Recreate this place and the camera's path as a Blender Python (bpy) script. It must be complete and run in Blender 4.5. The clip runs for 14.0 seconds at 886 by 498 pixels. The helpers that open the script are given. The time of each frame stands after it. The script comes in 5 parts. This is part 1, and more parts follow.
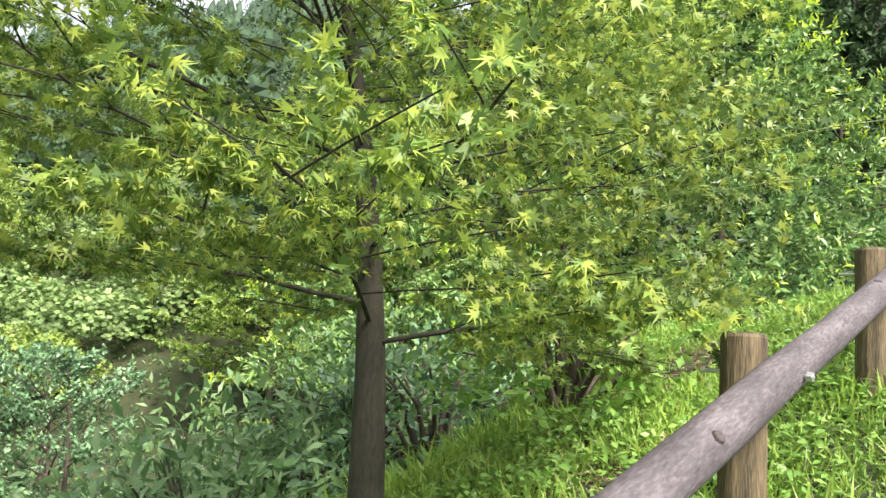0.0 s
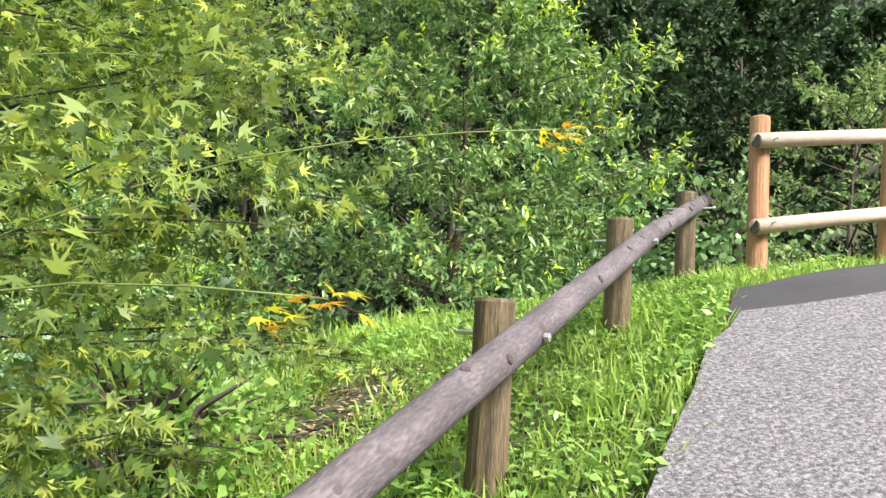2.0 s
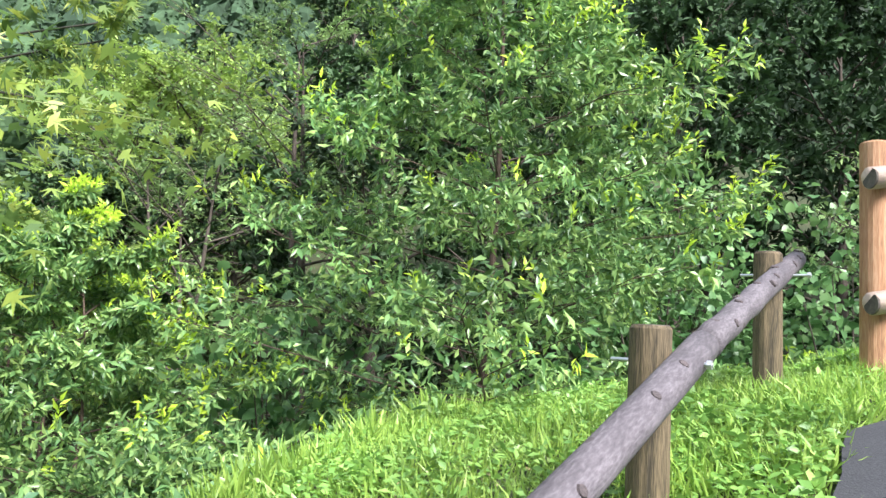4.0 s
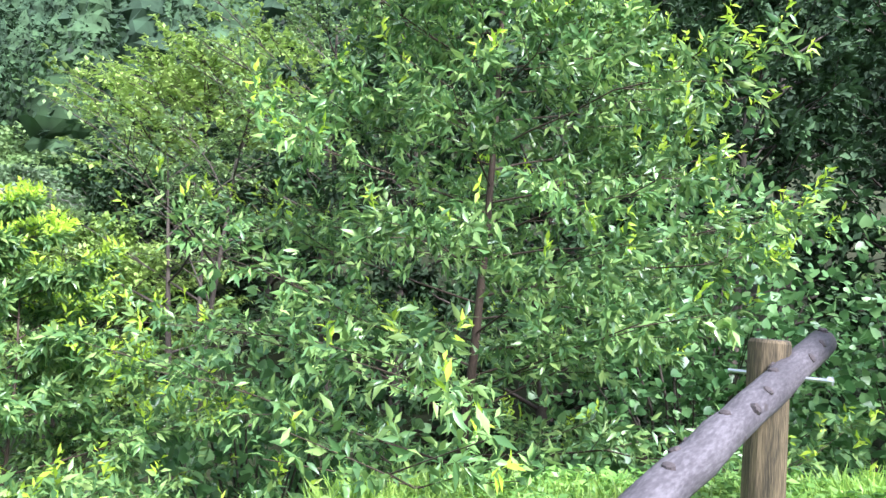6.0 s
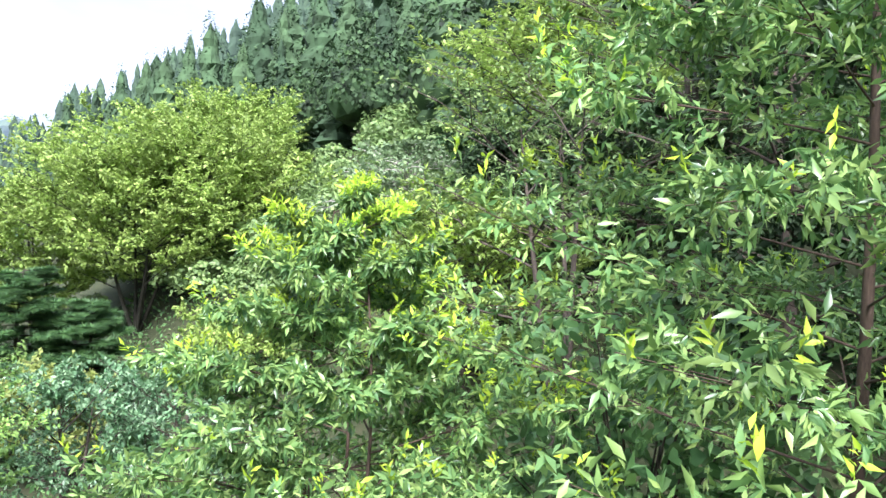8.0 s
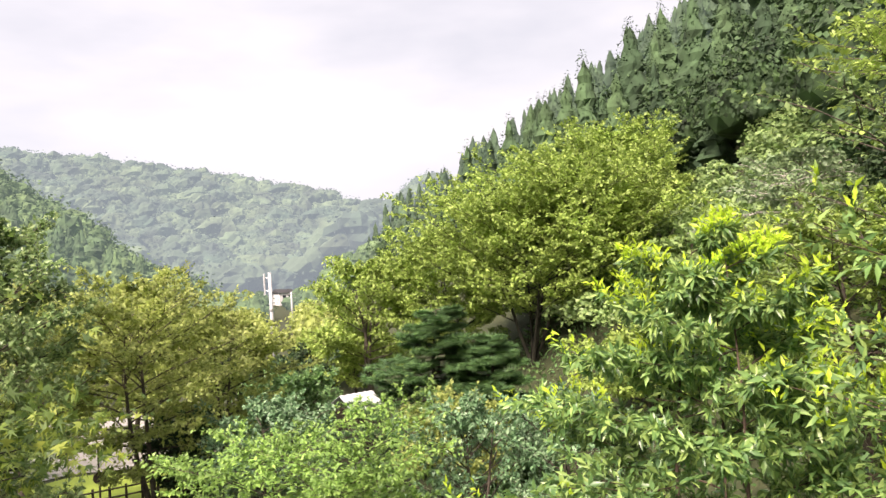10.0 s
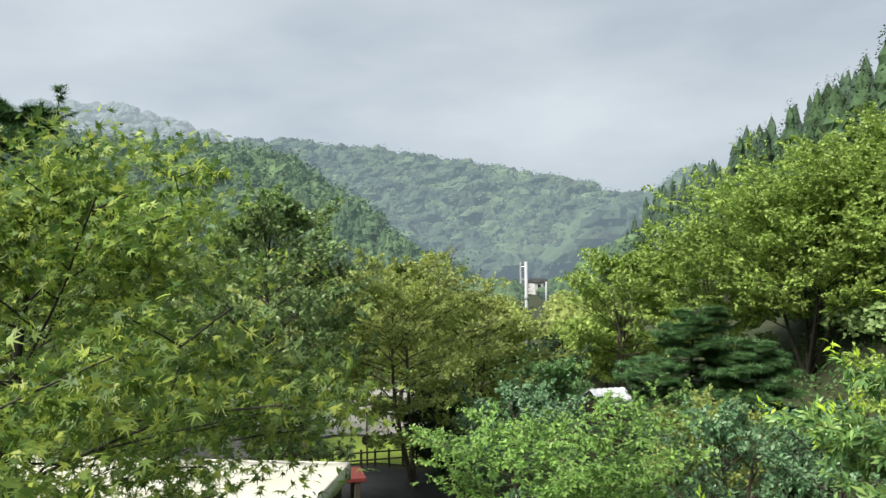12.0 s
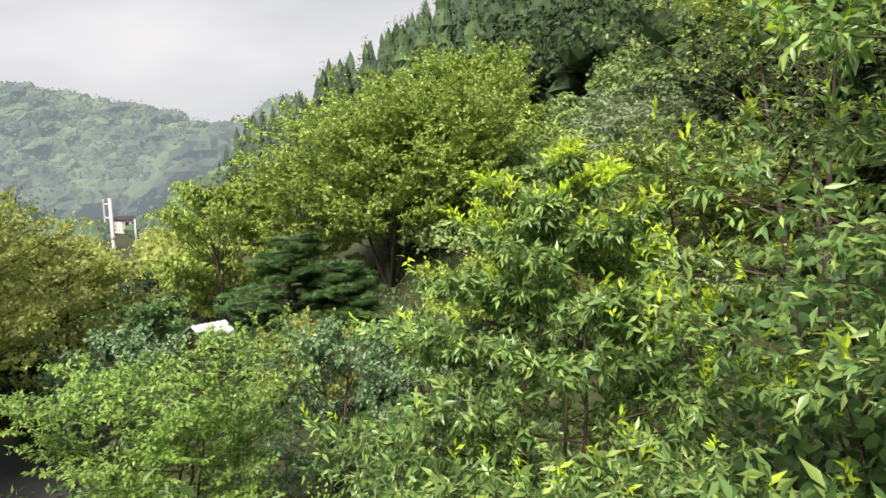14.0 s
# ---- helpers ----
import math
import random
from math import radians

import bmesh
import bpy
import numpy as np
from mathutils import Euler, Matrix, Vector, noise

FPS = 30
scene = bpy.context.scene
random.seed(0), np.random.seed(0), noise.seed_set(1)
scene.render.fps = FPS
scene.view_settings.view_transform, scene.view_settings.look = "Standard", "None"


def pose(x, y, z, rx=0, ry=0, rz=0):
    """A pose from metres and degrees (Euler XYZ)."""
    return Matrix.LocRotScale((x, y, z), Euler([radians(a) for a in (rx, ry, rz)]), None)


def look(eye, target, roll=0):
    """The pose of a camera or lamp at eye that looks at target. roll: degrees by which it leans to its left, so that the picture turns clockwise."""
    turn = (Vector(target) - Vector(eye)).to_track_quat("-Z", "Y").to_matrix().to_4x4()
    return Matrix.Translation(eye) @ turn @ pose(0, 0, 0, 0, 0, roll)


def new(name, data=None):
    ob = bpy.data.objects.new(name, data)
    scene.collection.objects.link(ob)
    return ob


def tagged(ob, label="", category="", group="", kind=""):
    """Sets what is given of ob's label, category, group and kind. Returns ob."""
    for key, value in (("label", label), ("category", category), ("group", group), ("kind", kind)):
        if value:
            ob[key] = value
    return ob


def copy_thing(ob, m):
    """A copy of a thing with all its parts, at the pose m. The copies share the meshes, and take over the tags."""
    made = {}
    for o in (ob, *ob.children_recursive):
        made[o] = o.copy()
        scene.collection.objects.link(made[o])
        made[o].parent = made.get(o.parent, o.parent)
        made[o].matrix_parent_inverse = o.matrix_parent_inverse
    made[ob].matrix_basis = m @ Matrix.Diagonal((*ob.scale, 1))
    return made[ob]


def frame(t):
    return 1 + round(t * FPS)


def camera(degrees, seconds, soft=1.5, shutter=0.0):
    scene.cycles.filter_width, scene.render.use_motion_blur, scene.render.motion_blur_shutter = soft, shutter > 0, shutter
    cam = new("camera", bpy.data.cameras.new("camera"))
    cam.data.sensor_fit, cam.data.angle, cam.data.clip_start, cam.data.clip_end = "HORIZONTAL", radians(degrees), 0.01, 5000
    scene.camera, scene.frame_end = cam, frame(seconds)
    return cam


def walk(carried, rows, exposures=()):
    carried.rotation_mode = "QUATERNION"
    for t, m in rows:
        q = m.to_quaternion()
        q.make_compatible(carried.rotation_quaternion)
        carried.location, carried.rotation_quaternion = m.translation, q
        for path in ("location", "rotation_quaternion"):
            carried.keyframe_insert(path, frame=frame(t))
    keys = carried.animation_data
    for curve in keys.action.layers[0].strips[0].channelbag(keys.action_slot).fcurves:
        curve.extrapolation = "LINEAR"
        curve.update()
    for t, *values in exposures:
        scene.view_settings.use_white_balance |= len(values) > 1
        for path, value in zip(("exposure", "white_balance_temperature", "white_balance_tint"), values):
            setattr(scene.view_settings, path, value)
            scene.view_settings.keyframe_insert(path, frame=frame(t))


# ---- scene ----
cam = camera(61.4, 14.0, shutter=0.0)
PATH = [
    (0.0, pose(0.000, 0.000, 1.450, 98.80, -4.40, -0.70)),
    (0.5, pose(0.384, 0.282, 1.618, 98.30, -3.70, -2.70)),
    (1.0, pose(0.768, 0.528, 1.786, 98.20, -5.40, -8.50)),
    (1.5, pose(1.050, 0.792, 1.960, 98.30, -6.10, -10.10)),
    (2.0, pose(1.320, 1.158, 2.092, 96.10, -3.60, -15.00)),
    (2.5, pose(1.536, 1.440, 2.188, 94.00, -2.20, -19.40)),
    (3.0, pose(1.734, 1.752, 2.356, 92.90, -1.80, -9.20)),
    (3.5, pose(1.896, 2.154, 2.548, 95.40, -1.80, -4.60)),
    (4.0, pose(2.250, 2.466, 2.704, 96.90, -3.30, -8.40)),
    (6.5, pose(3.414, 3.852, 3.370, 93.70, -5.20, 2.30)),
    (7.0, pose(3.468, 4.110, 3.442, 91.70, -3.80, 9.80)),
    (9.5, pose(3.85, 4.86, 3.85, 89.21, 3.25, 49.90)),
    (10.0, pose(3.85, 4.86, 3.85, 91.37, 3.61, 56.58)),
    (10.5, pose(3.85, 4.86, 3.85, 90.11, 2.93, 65.66)),
    (11.0, pose(3.85, 4.86, 3.85, 89.40, 1.52, 71.57)),
    (11.5, pose(3.85, 4.86, 3.85, 91.03, 0.62, 74.59)),
    (12.0, pose(3.85, 4.86, 3.85, 91.43, 0.67, 76.02)),
    (12.5, pose(3.85, 4.86, 3.85, 90.73, 1.12, 75.94)),
    (13.0, pose(3.85, 4.86, 3.85, 89.69, 1.54, 73.69)),
    (13.5, pose(3.85, 4.86, 3.85, 88.16, 2.04, 64.79)),
    (14.0, pose(3.85, 4.86, 3.85, 85.14, 3.13, 45.62)),
]
EXPOSURES = [(0, 1.36, 6800, 16), (2.5, 1.28, 6750, 17), (4.0, 1.36, 6050, 17), (6.3, 1.44, 5550, 19), (7.2, 1.44, 5600, 20), (9.5, 1.15, 7050, 24), (10.0, 1.0, 7450, 26), (10.5, 0.58, 7000, 15), (11.0, 0.52, 6850, 14), (11.5, 0.4, 6650, 10), (13.0, 0.34, 6600, 10), (14.0, 0.6, 7400, 18)]
walk(cam, PATH, EXPOSURES)

# ---- light ----
world = bpy.data.worlds.new("overcast_sky")
scene.world = world
world.use_nodes = True
wn, wl = world.node_tree.nodes, world.node_tree.links
wn.clear()
w_out = wn.new("ShaderNodeOutputWorld")
w_bg = wn.new("ShaderNodeBackground")
w_sky = wn.new("ShaderNodeTexSky")
w_sky.sky_type = "NISHITA"
w_sky.sun_disc = False
w_sky.sun_elevation = radians(45)
w_sky.sun_rotation = radians(60)
w_co = wn.new("ShaderNodeTexCoord")
w_map = wn.new("ShaderNodeMapping")
w_map.inputs["Scale"].default_value = (1.6, 1.6, 5.0)
w_noise = wn.new("ShaderNodeTexNoise")
w_noise.inputs["Scale"].default_value = 1.3
w_noise.inputs["Detail"].default_value = 5
w_noise.inputs["Roughness"].default_value = 0.5
w_ramp = wn.new("ShaderNodeValToRGB")
w_ramp.color_ramp.elements[0].position = 0.33
w_ramp.color_ramp.elements[0].color = (3.9, 4.55, 5.2, 1)
w_ramp.color_ramp.elements[1].position = 0.68
w_ramp.color_ramp.elements[1].color = (5.9, 6.5, 7.0, 1)
w_mix = wn.new("ShaderNodeMixRGB")
w_mix.inputs[0].default_value = 0.93
wl.new(w_co.outputs["Generated"], w_map.inputs["Vector"])
wl.new(w_map.outputs["Vector"], w_noise.inputs["Vector"])
wl.new(w_noise.outputs[0], w_ramp.inputs[0])
wl.new(w_sky.outputs[0], w_mix.inputs[1])
wl.new(w_ramp.outputs[0], w_mix.inputs[2])
wl.new(w_mix.outputs[0], w_bg.inputs[0])
w_bg.inputs[1].default_value = 0.096
wl.new(w_bg.outputs[0], w_out.inputs[0])
sun = new("sun", bpy.data.lights.new("sun", "SUN"))
sun.data.energy = 5.0
sun.data.angle = radians(20)
sun.data.color = (1.0, 0.97, 0.9)
sun.matrix_world = look((6, -6, 16), (1, 4, 5))


# ---- materials ----
def material(name):
    m = bpy.data.materials.new(name)
    m.use_nodes = True
    return m, m.node_tree.nodes, m.node_tree.links, m.node_tree.nodes["Principled BSDF"]


def ramp_of(nodes, colours):
    r = nodes.new("ShaderNodeValToRGB")
    e = r.color_ramp.elements
    while len(e) < len(colours):
        e.new(0.5)
    for k, c in enumerate(colours):
        e[k].position = k / (len(colours) - 1)
        e[k].color = (*c, 1)
    return r


def leaf_material(name, colours, rough=0.5, through_light=0.35, glow=None, patch_scale=0.9, patchy=0.35):
    """Leaf tissue: each leaf its own shade, slightly translucent."""
    m, n, l, p = material(name)
    geo = n.new("ShaderNodeNewGeometry")
    r = ramp_of(n, colours)
    l.new(geo.outputs["Random Per Island"], r.inputs[0])
    noise_t = n.new("ShaderNodeTexNoise")
    noise_t.inputs["Scale"].default_value = patch_scale
    noise_t.inputs["Detail"].default_value = 3
    hsv = n.new("ShaderNodeHueSaturation")
    mr = n.new("ShaderNodeMapRange")
    mr.inputs[1].default_value, mr.inputs[2].default_value = 0.3, 0.7
    mr.inputs[3].default_value, mr.inputs[4].default_value = 1 - patchy, 1 + patchy
    tc = n.new("ShaderNodeTexCoord")
    l.new(tc.outputs["Object"], noise_t.inputs["Vector"])
    l.new(noise_t.outputs[0], mr.inputs[0])
    l.new(mr.outputs[0], hsv.inputs["Value"])
    l.new(r.outputs[0], hsv.inputs["Color"])
    l.new(hsv.outputs[0], p.inputs["Base Color"])
    p.inputs["Roughness"].default_value = rough
    tr = n.new("ShaderNodeBsdfTranslucent")
    l.new(hsv.outputs[0], tr.inputs[0])
    mix = n.new("ShaderNodeMixShader")
    mix.inputs[0].default_value = through_light
    l.new(p.outputs[0], mix.inputs[1])
    l.new(tr.outputs[0], mix.inputs[2])
    l.new(mix.outputs[0], n["Material Output"].inputs[0])
    # Emission stands in for haze over distant woods; leaves give no light.
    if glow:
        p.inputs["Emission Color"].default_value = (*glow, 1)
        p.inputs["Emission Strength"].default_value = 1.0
    return m


def rough_material(name, colours, scale=4.0, fine=60.0, rough=0.85, bump=0.4, stretch=(1, 1, 1), metal=0.0, glow=None, spots=None, band=(0.32, 0.68)):
    """A weathered surface: stains at one scale, grain at another, relief from both."""
    m, n, l, p = material(name)
    tc = n.new("ShaderNodeTexCoord")
    mp = n.new("ShaderNodeMapping")
    mp.inputs["Scale"].default_value = stretch
    a = n.new("ShaderNodeTexNoise")
    a.inputs["Scale"].default_value, a.inputs["Detail"].default_value = scale, 6
    b = n.new("ShaderNodeTexNoise")
    b.inputs["Scale"].default_value, b.inputs["Detail"].default_value = fine, 4
    l.new(tc.outputs["Object"], mp.inputs[0])
    l.new(mp.outputs[0], a.inputs["Vector"])
    l.new(mp.outputs[0], b.inputs["Vector"])
    add = n.new("ShaderNodeMath")
    add.operation = "MULTIPLY_ADD"
    add.inputs[1].default_value = 0.5
    l.new(b.outputs[0], add.inputs[0])
    half = n.new("ShaderNodeMath")
    half.operation = "MULTIPLY"
    half.inputs[1].default_value = 0.5
    l.new(a.outputs[0], half.inputs[0])
    l.new(half.outputs[0], add.inputs[2])
    mr = n.new("ShaderNodeMapRange")
    mr.inputs[1].default_value, mr.inputs[2].default_value = band
    l.new(add.outputs[0], mr.inputs[0])
    r = ramp_of(n, colours)
    l.new(mr.outputs[0], r.inputs[0])
    last = r.outputs[0]
    if spots:
        v = n.new("ShaderNodeTexVoronoi")
        v.inputs["Scale"].default_value = spots[0]
        l.new(tc.outputs["Object"], v.inputs["Vector"])
        lt = n.new("ShaderNodeMath")
        lt.operation = "LESS_THAN"
        lt.inputs[1].default_value = spots[1]
        l.new(v.outputs["Distance"], lt.inputs[0])
        mx = n.new("ShaderNodeMixRGB")
        mx.inputs[2].default_value = (*spots[2], 1)
        l.new(lt.outputs[0], mx.inputs[0])
        l.new(last, mx.inputs[1])
        last = mx.outputs[0]
    l.new(last, p.inputs["Base Color"])
    p.inputs["Roughness"].default_value = rough
    p.inputs["Metallic"].default_value = metal
    bp = n.new("ShaderNodeBump")
    bp.inputs["Strength"].default_value = bump
    bp.inputs["Distance"].default_value = 0.01
    l.new(add.outputs[0], bp.inputs["Height"])
    l.new(bp.outputs[0], p.inputs["Normal"])
    if glow:
        p.inputs["Emission Color"].default_value = (*glow, 1)
        p.inputs["Emission Strength"].default_value = 1.0
    return m


MAPLE = leaf_material("maple_leaf", [(0.085, 0.155, 0.045), (0.155, 0.255, 0.06), (0.265, 0.375, 0.075), (0.47, 0.54, 0.1)], 0.5, 0.42)
YELLOW = leaf_material("yellow_maple_leaf", [(0.7, 0.36, 0.03), (0.72, 0.55, 0.03), (0.6, 0.58, 0.05), (0.5, 0.55, 0.06)], 0.5, 0.45)
LANCE = leaf_material("glossy_oak_leaf", [(0.075, 0.17, 0.055), (0.14, 0.265, 0.085), (0.22, 0.36, 0.105), (0.34, 0.48, 0.14)], 0.34, 0.3)
YOUNG = leaf_material("young_leaf", [(0.42, 0.63, 0.045), (0.6, 0.78, 0.075)], 0.4, 0.45)
VINE = leaf_material("vine_leaf", [(0.075, 0.17, 0.06), (0.13, 0.265, 0.085), (0.22, 0.37, 0.13)], 0.42, 0.3)
BROAD = leaf_material("grey_green_broad_leaf", [(0.13, 0.22, 0.085), (0.22, 0.33, 0.125), (0.36, 0.47, 0.2)], 0.45, 0.4)
# Dark tone and strong patches imitate the shaded gaps between leaf clumps.
DARKLEAF = leaf_material("forest_leaf_painted_shade", [(0.026, 0.056, 0.021), (0.04, 0.082, 0.03), (0.06, 0.115, 0.038)], 0.8, 0.2, patch_scale=0.7, patchy=0.8)
LAYERLEAF = leaf_material("thin_layered_leaf", [(0.14, 0.23, 0.08), (0.21, 0.32, 0.11), (0.31, 0.43, 0.15)], 0.5, 0.35)
ZELKOVA = leaf_material("yellow_green_leaf", [(0.23, 0.34, 0.08), (0.33, 0.46, 0.105), (0.43, 0.56, 0.14)], 0.55, 0.35, patch_scale=0.5, patchy=0.25)
CHERRY = leaf_material("olive_leaf", [(0.24, 0.31, 0.09), (0.36, 0.43, 0.12), (0.49, 0.55, 0.18)], 0.55, 0.48)
BRIGHT = leaf_material("feathery_leaf", [(0.155, 0.293, 0.069), (0.241, 0.414, 0.0949), (0.345, 0.535, 0.129)], 0.5, 0.35)
BLUISH = leaf_material("grey_green_leaf", [(0.075, 0.173, 0.075), (0.15, 0.285, 0.135), (0.3, 0.45, 0.255)], 0.38, 0.25)
PALE = leaf_material("pale_leaf", [(0.16, 0.25, 0.12), (0.28, 0.38, 0.2)], 0.5, 0.35)
PINE = leaf_material("pine_needle", [(0.0488, 0.117, 0.0429), (0.078, 0.176, 0.0585), (0.127, 0.244, 0.0683)], 0.6, 0.2)
CONIFER = leaf_material("cedar_foliage", [(0.034, 0.068, 0.033), (0.05, 0.096, 0.043), (0.072, 0.13, 0.055)], 0.95, 0.1, patch_scale=0.9, patchy=0.4)
# FARCONIFER, HILL and FAR glow bluish to imitate haze with distance.
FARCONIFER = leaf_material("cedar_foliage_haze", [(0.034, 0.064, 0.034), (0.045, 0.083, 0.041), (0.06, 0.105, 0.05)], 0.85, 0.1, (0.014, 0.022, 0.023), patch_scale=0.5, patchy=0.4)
# Patches in HILL and FAR also imitate lit and shaded clumps of crowns.
HILL = leaf_material("hill_forest_leaf_haze", [(0.04, 0.075, 0.032), (0.06, 0.105, 0.04), (0.095, 0.15, 0.055)], 0.9, 0.05, (0.04, 0.06, 0.062), patch_scale=0.35, patchy=0.45)
FAR = leaf_material("far_forest_leaf_haze", [(0.025, 0.045, 0.026), (0.04, 0.062, 0.032), (0.06, 0.085, 0.04)], 0.95, 0.05, (0.122, 0.162, 0.195), patch_scale=0.05, patchy=0.6)
GRASS = leaf_material("grass_blade", [(0.16, 0.285, 0.05), (0.26, 0.415, 0.07), (0.4, 0.55, 0.115)], 0.45, 0.4)
WEED = leaf_material("weed_leaf", [(0.115, 0.24, 0.05), (0.19, 0.36, 0.07), (0.3, 0.49, 0.11)], 0.42, 0.35)
DEADLEAF = leaf_material("dry_leaf", [(0.27, 0.17, 0.09), (0.36, 0.26, 0.14), (0.45, 0.36, 0.22)], 0.8, 0.15)
BARK = rough_material("bark", [(0.03, 0.024, 0.018), (0.07, 0.055, 0.042), (0.13, 0.105, 0.08)], 9, 70, 0.9, 0.8, (1, 1, 0.3))
REDBARK = rough_material("reddish_bark", [(0.035, 0.022, 0.014), (0.065, 0.042, 0.028), (0.1, 0.068, 0.046)], 9, 70, 0.85, 0.8, (1, 1, 0.3))
MAPLEBARK = rough_material("dark_maple_bark", [(0.012, 0.012, 0.008), (0.03, 0.028, 0.018), (0.06, 0.052, 0.036)], 9, 70, 0.9, 0.6, (1, 1, 0.3))
PALEBARK = rough_material("pale_dead_wood", [(0.22, 0.21, 0.17), (0.42, 0.41, 0.35)], 9, 70, 0.9, 0.5)
TWIG = rough_material("green_twig", [(0.1, 0.16, 0.04), (0.2, 0.24, 0.07)], 20, 90, 0.6, 0.2)
RAILWOOD = rough_material("weathered_grey_log", [(0.04, 0.034, 0.037), (0.085, 0.073, 0.079), (0.155, 0.137, 0.145)], 4.0, 34, 0.75, 0.6, (0.9, 3, 3), spots=(6.0, 0.13, (0.06, 0.048, 0.048)), band=(0.33, 0.67))
KNOT = rough_material("dark_knot", [(0.03, 0.024, 0.024), (0.09, 0.07, 0.068)], 30, 120, 0.85, 0.5)
POSTWOOD = rough_material("weathered_post", [(0.032, 0.025, 0.013), (0.09, 0.068, 0.036), (0.165, 0.122, 0.066)], 5, 45, 0.85, 0.7, (5, 5, 0.4), band=(0.38, 0.62))
ENDGRAIN = rough_material("post_end_grain", [(0.035, 0.03, 0.026), (0.13, 0.11, 0.092)], 9, 80, 0.9, 0.5)
NEWPOST = rough_material("orange_brown_post", [(0.187, 0.0892, 0.0425), (0.34, 0.178, 0.085), (0.442, 0.272, 0.153)], 5, 40, 0.75, 0.5, (5, 5, 0.4))
NEWRAIL = rough_material("pale_peeled_log", [(0.36, 0.24, 0.18), (0.52, 0.40, 0.32), (0.6, 0.5, 0.42)], 4, 40, 0.7, 0.4, (0.4, 5, 5))
STEEL = rough_material("galvanised_steel", [(0.45, 0.46, 0.47), (0.65, 0.66, 0.67)], 8, 80, 0.4, 0.1, metal=0.8)
CONCRETE = rough_material("washed_concrete", [(0.04, 0.04, 0.043), (0.125, 0.123, 0.13), (0.26, 0.255, 0.27)], 55.0, 150, 0.9, 1.0, band=(0.4, 0.62))
ASPHALT = rough_material("dark_asphalt", [(0.016, 0.017, 0.019), (0.03, 0.031, 0.034), (0.048, 0.049, 0.052)], 1.5, 120, 0.95, 0.6)
SOIL = rough_material("forest_soil", [(0.018, 0.026, 0.009), (0.035, 0.046, 0.015), (0.07, 0.065, 0.03)], 2.0, 25, 0.95, 0.8)
CANVAS = rough_material("cream_canvas", [(0.464, 0.44, 0.32), (0.608, 0.592, 0.48), (0.672, 0.656, 0.568)], 0.9, 18, 0.6, 0.15, (3.2, 0.5, 1))
DARKWOOD = rough_material("dark_brown_timber", [(0.035, 0.026, 0.02), (0.08, 0.06, 0.045)], 6, 50, 0.75, 0.4)
DARKROOF = rough_material("dark_shingle", [(0.03, 0.03, 0.032), (0.07, 0.068, 0.07)], 4, 30, 0.7, 0.4)
REDPAINT = rough_material("faded_red_paint", [(0.14, 0.0225, 0.02), (0.21, 0.04, 0.035)], 5, 40, 0.6, 0.2)
WHITEROOF = rough_material("white_metal_roof", [(0.55, 0.57, 0.6), (0.74, 0.76, 0.79)], 2, 20, 0.45, 0.15)
WHITEWALL = rough_material("white_render", [(0.5, 0.5, 0.5), (0.68, 0.68, 0.68)], 1.5, 20, 0.8, 0.15)
GREYPOLE = rough_material("pale_concrete_pole", [(0.34, 0.35, 0.36), (0.52, 0.53, 0.54)], 3, 30, 0.8, 0.2)
GRAVEL = rough_material("pale_gravel", [(0.22, 0.21, 0.19), (0.42, 0.4, 0.37)], 1.2, 40, 0.9, 0.5)
LAWN = rough_material("sunlit_lawn", [(0.16, 0.24, 0.03), (0.28, 0.36, 0.05)], 1.0, 40, 0.9, 0.5)
GLASS, _, _, _gp = material("dark_window_glass")
_gp.inputs["Base Color"].default_value = (0.03, 0.04, 0.05, 1)
_gp.inputs["Roughness"].default_value = 0.08


# ---- mesh helpers ----
def link_mesh(name, verts, faces, mat, smooth=False):
    me = bpy.data.meshes.new(name)
    me.from_pydata([tuple(v) for v in verts], [], faces)
    me.materials.append(mat)
    if smooth:
        me.polygons.foreach_set("use_smooth", [True] * len(me.polygons))
    return me


def tri_mesh(name, verts, tris, mat):
    """A mesh from arrays of points and triangles."""
    me = bpy.data.meshes.new(name)
    nv, nt = len(verts), len(tris)
    me.vertices.add(nv)
    me.vertices.foreach_set("co", np.asarray(verts, dtype=np.float32).ravel())
    me.loops.add(nt * 3)
    me.loops.foreach_set("vertex_index", np.asarray(tris, dtype=np.int32).ravel())
    me.polygons.add(nt)
    me.polygons.foreach_set("loop_start", np.arange(0, nt * 3, 3, dtype=np.int32))
    me.update(calc_edges=True)
    me.materials.append(mat)
    return me


def part(name, me, parent, label=""):
    ob = new(name, me)
    ob.parent = parent
    return tagged(ob, label) if label else ob


def thing(name, place, label, category, group="", kind=""):
    ob = new(name)
    ob.matrix_basis = Matrix.Translation(place)
    return tagged(ob, label, category, group, kind)


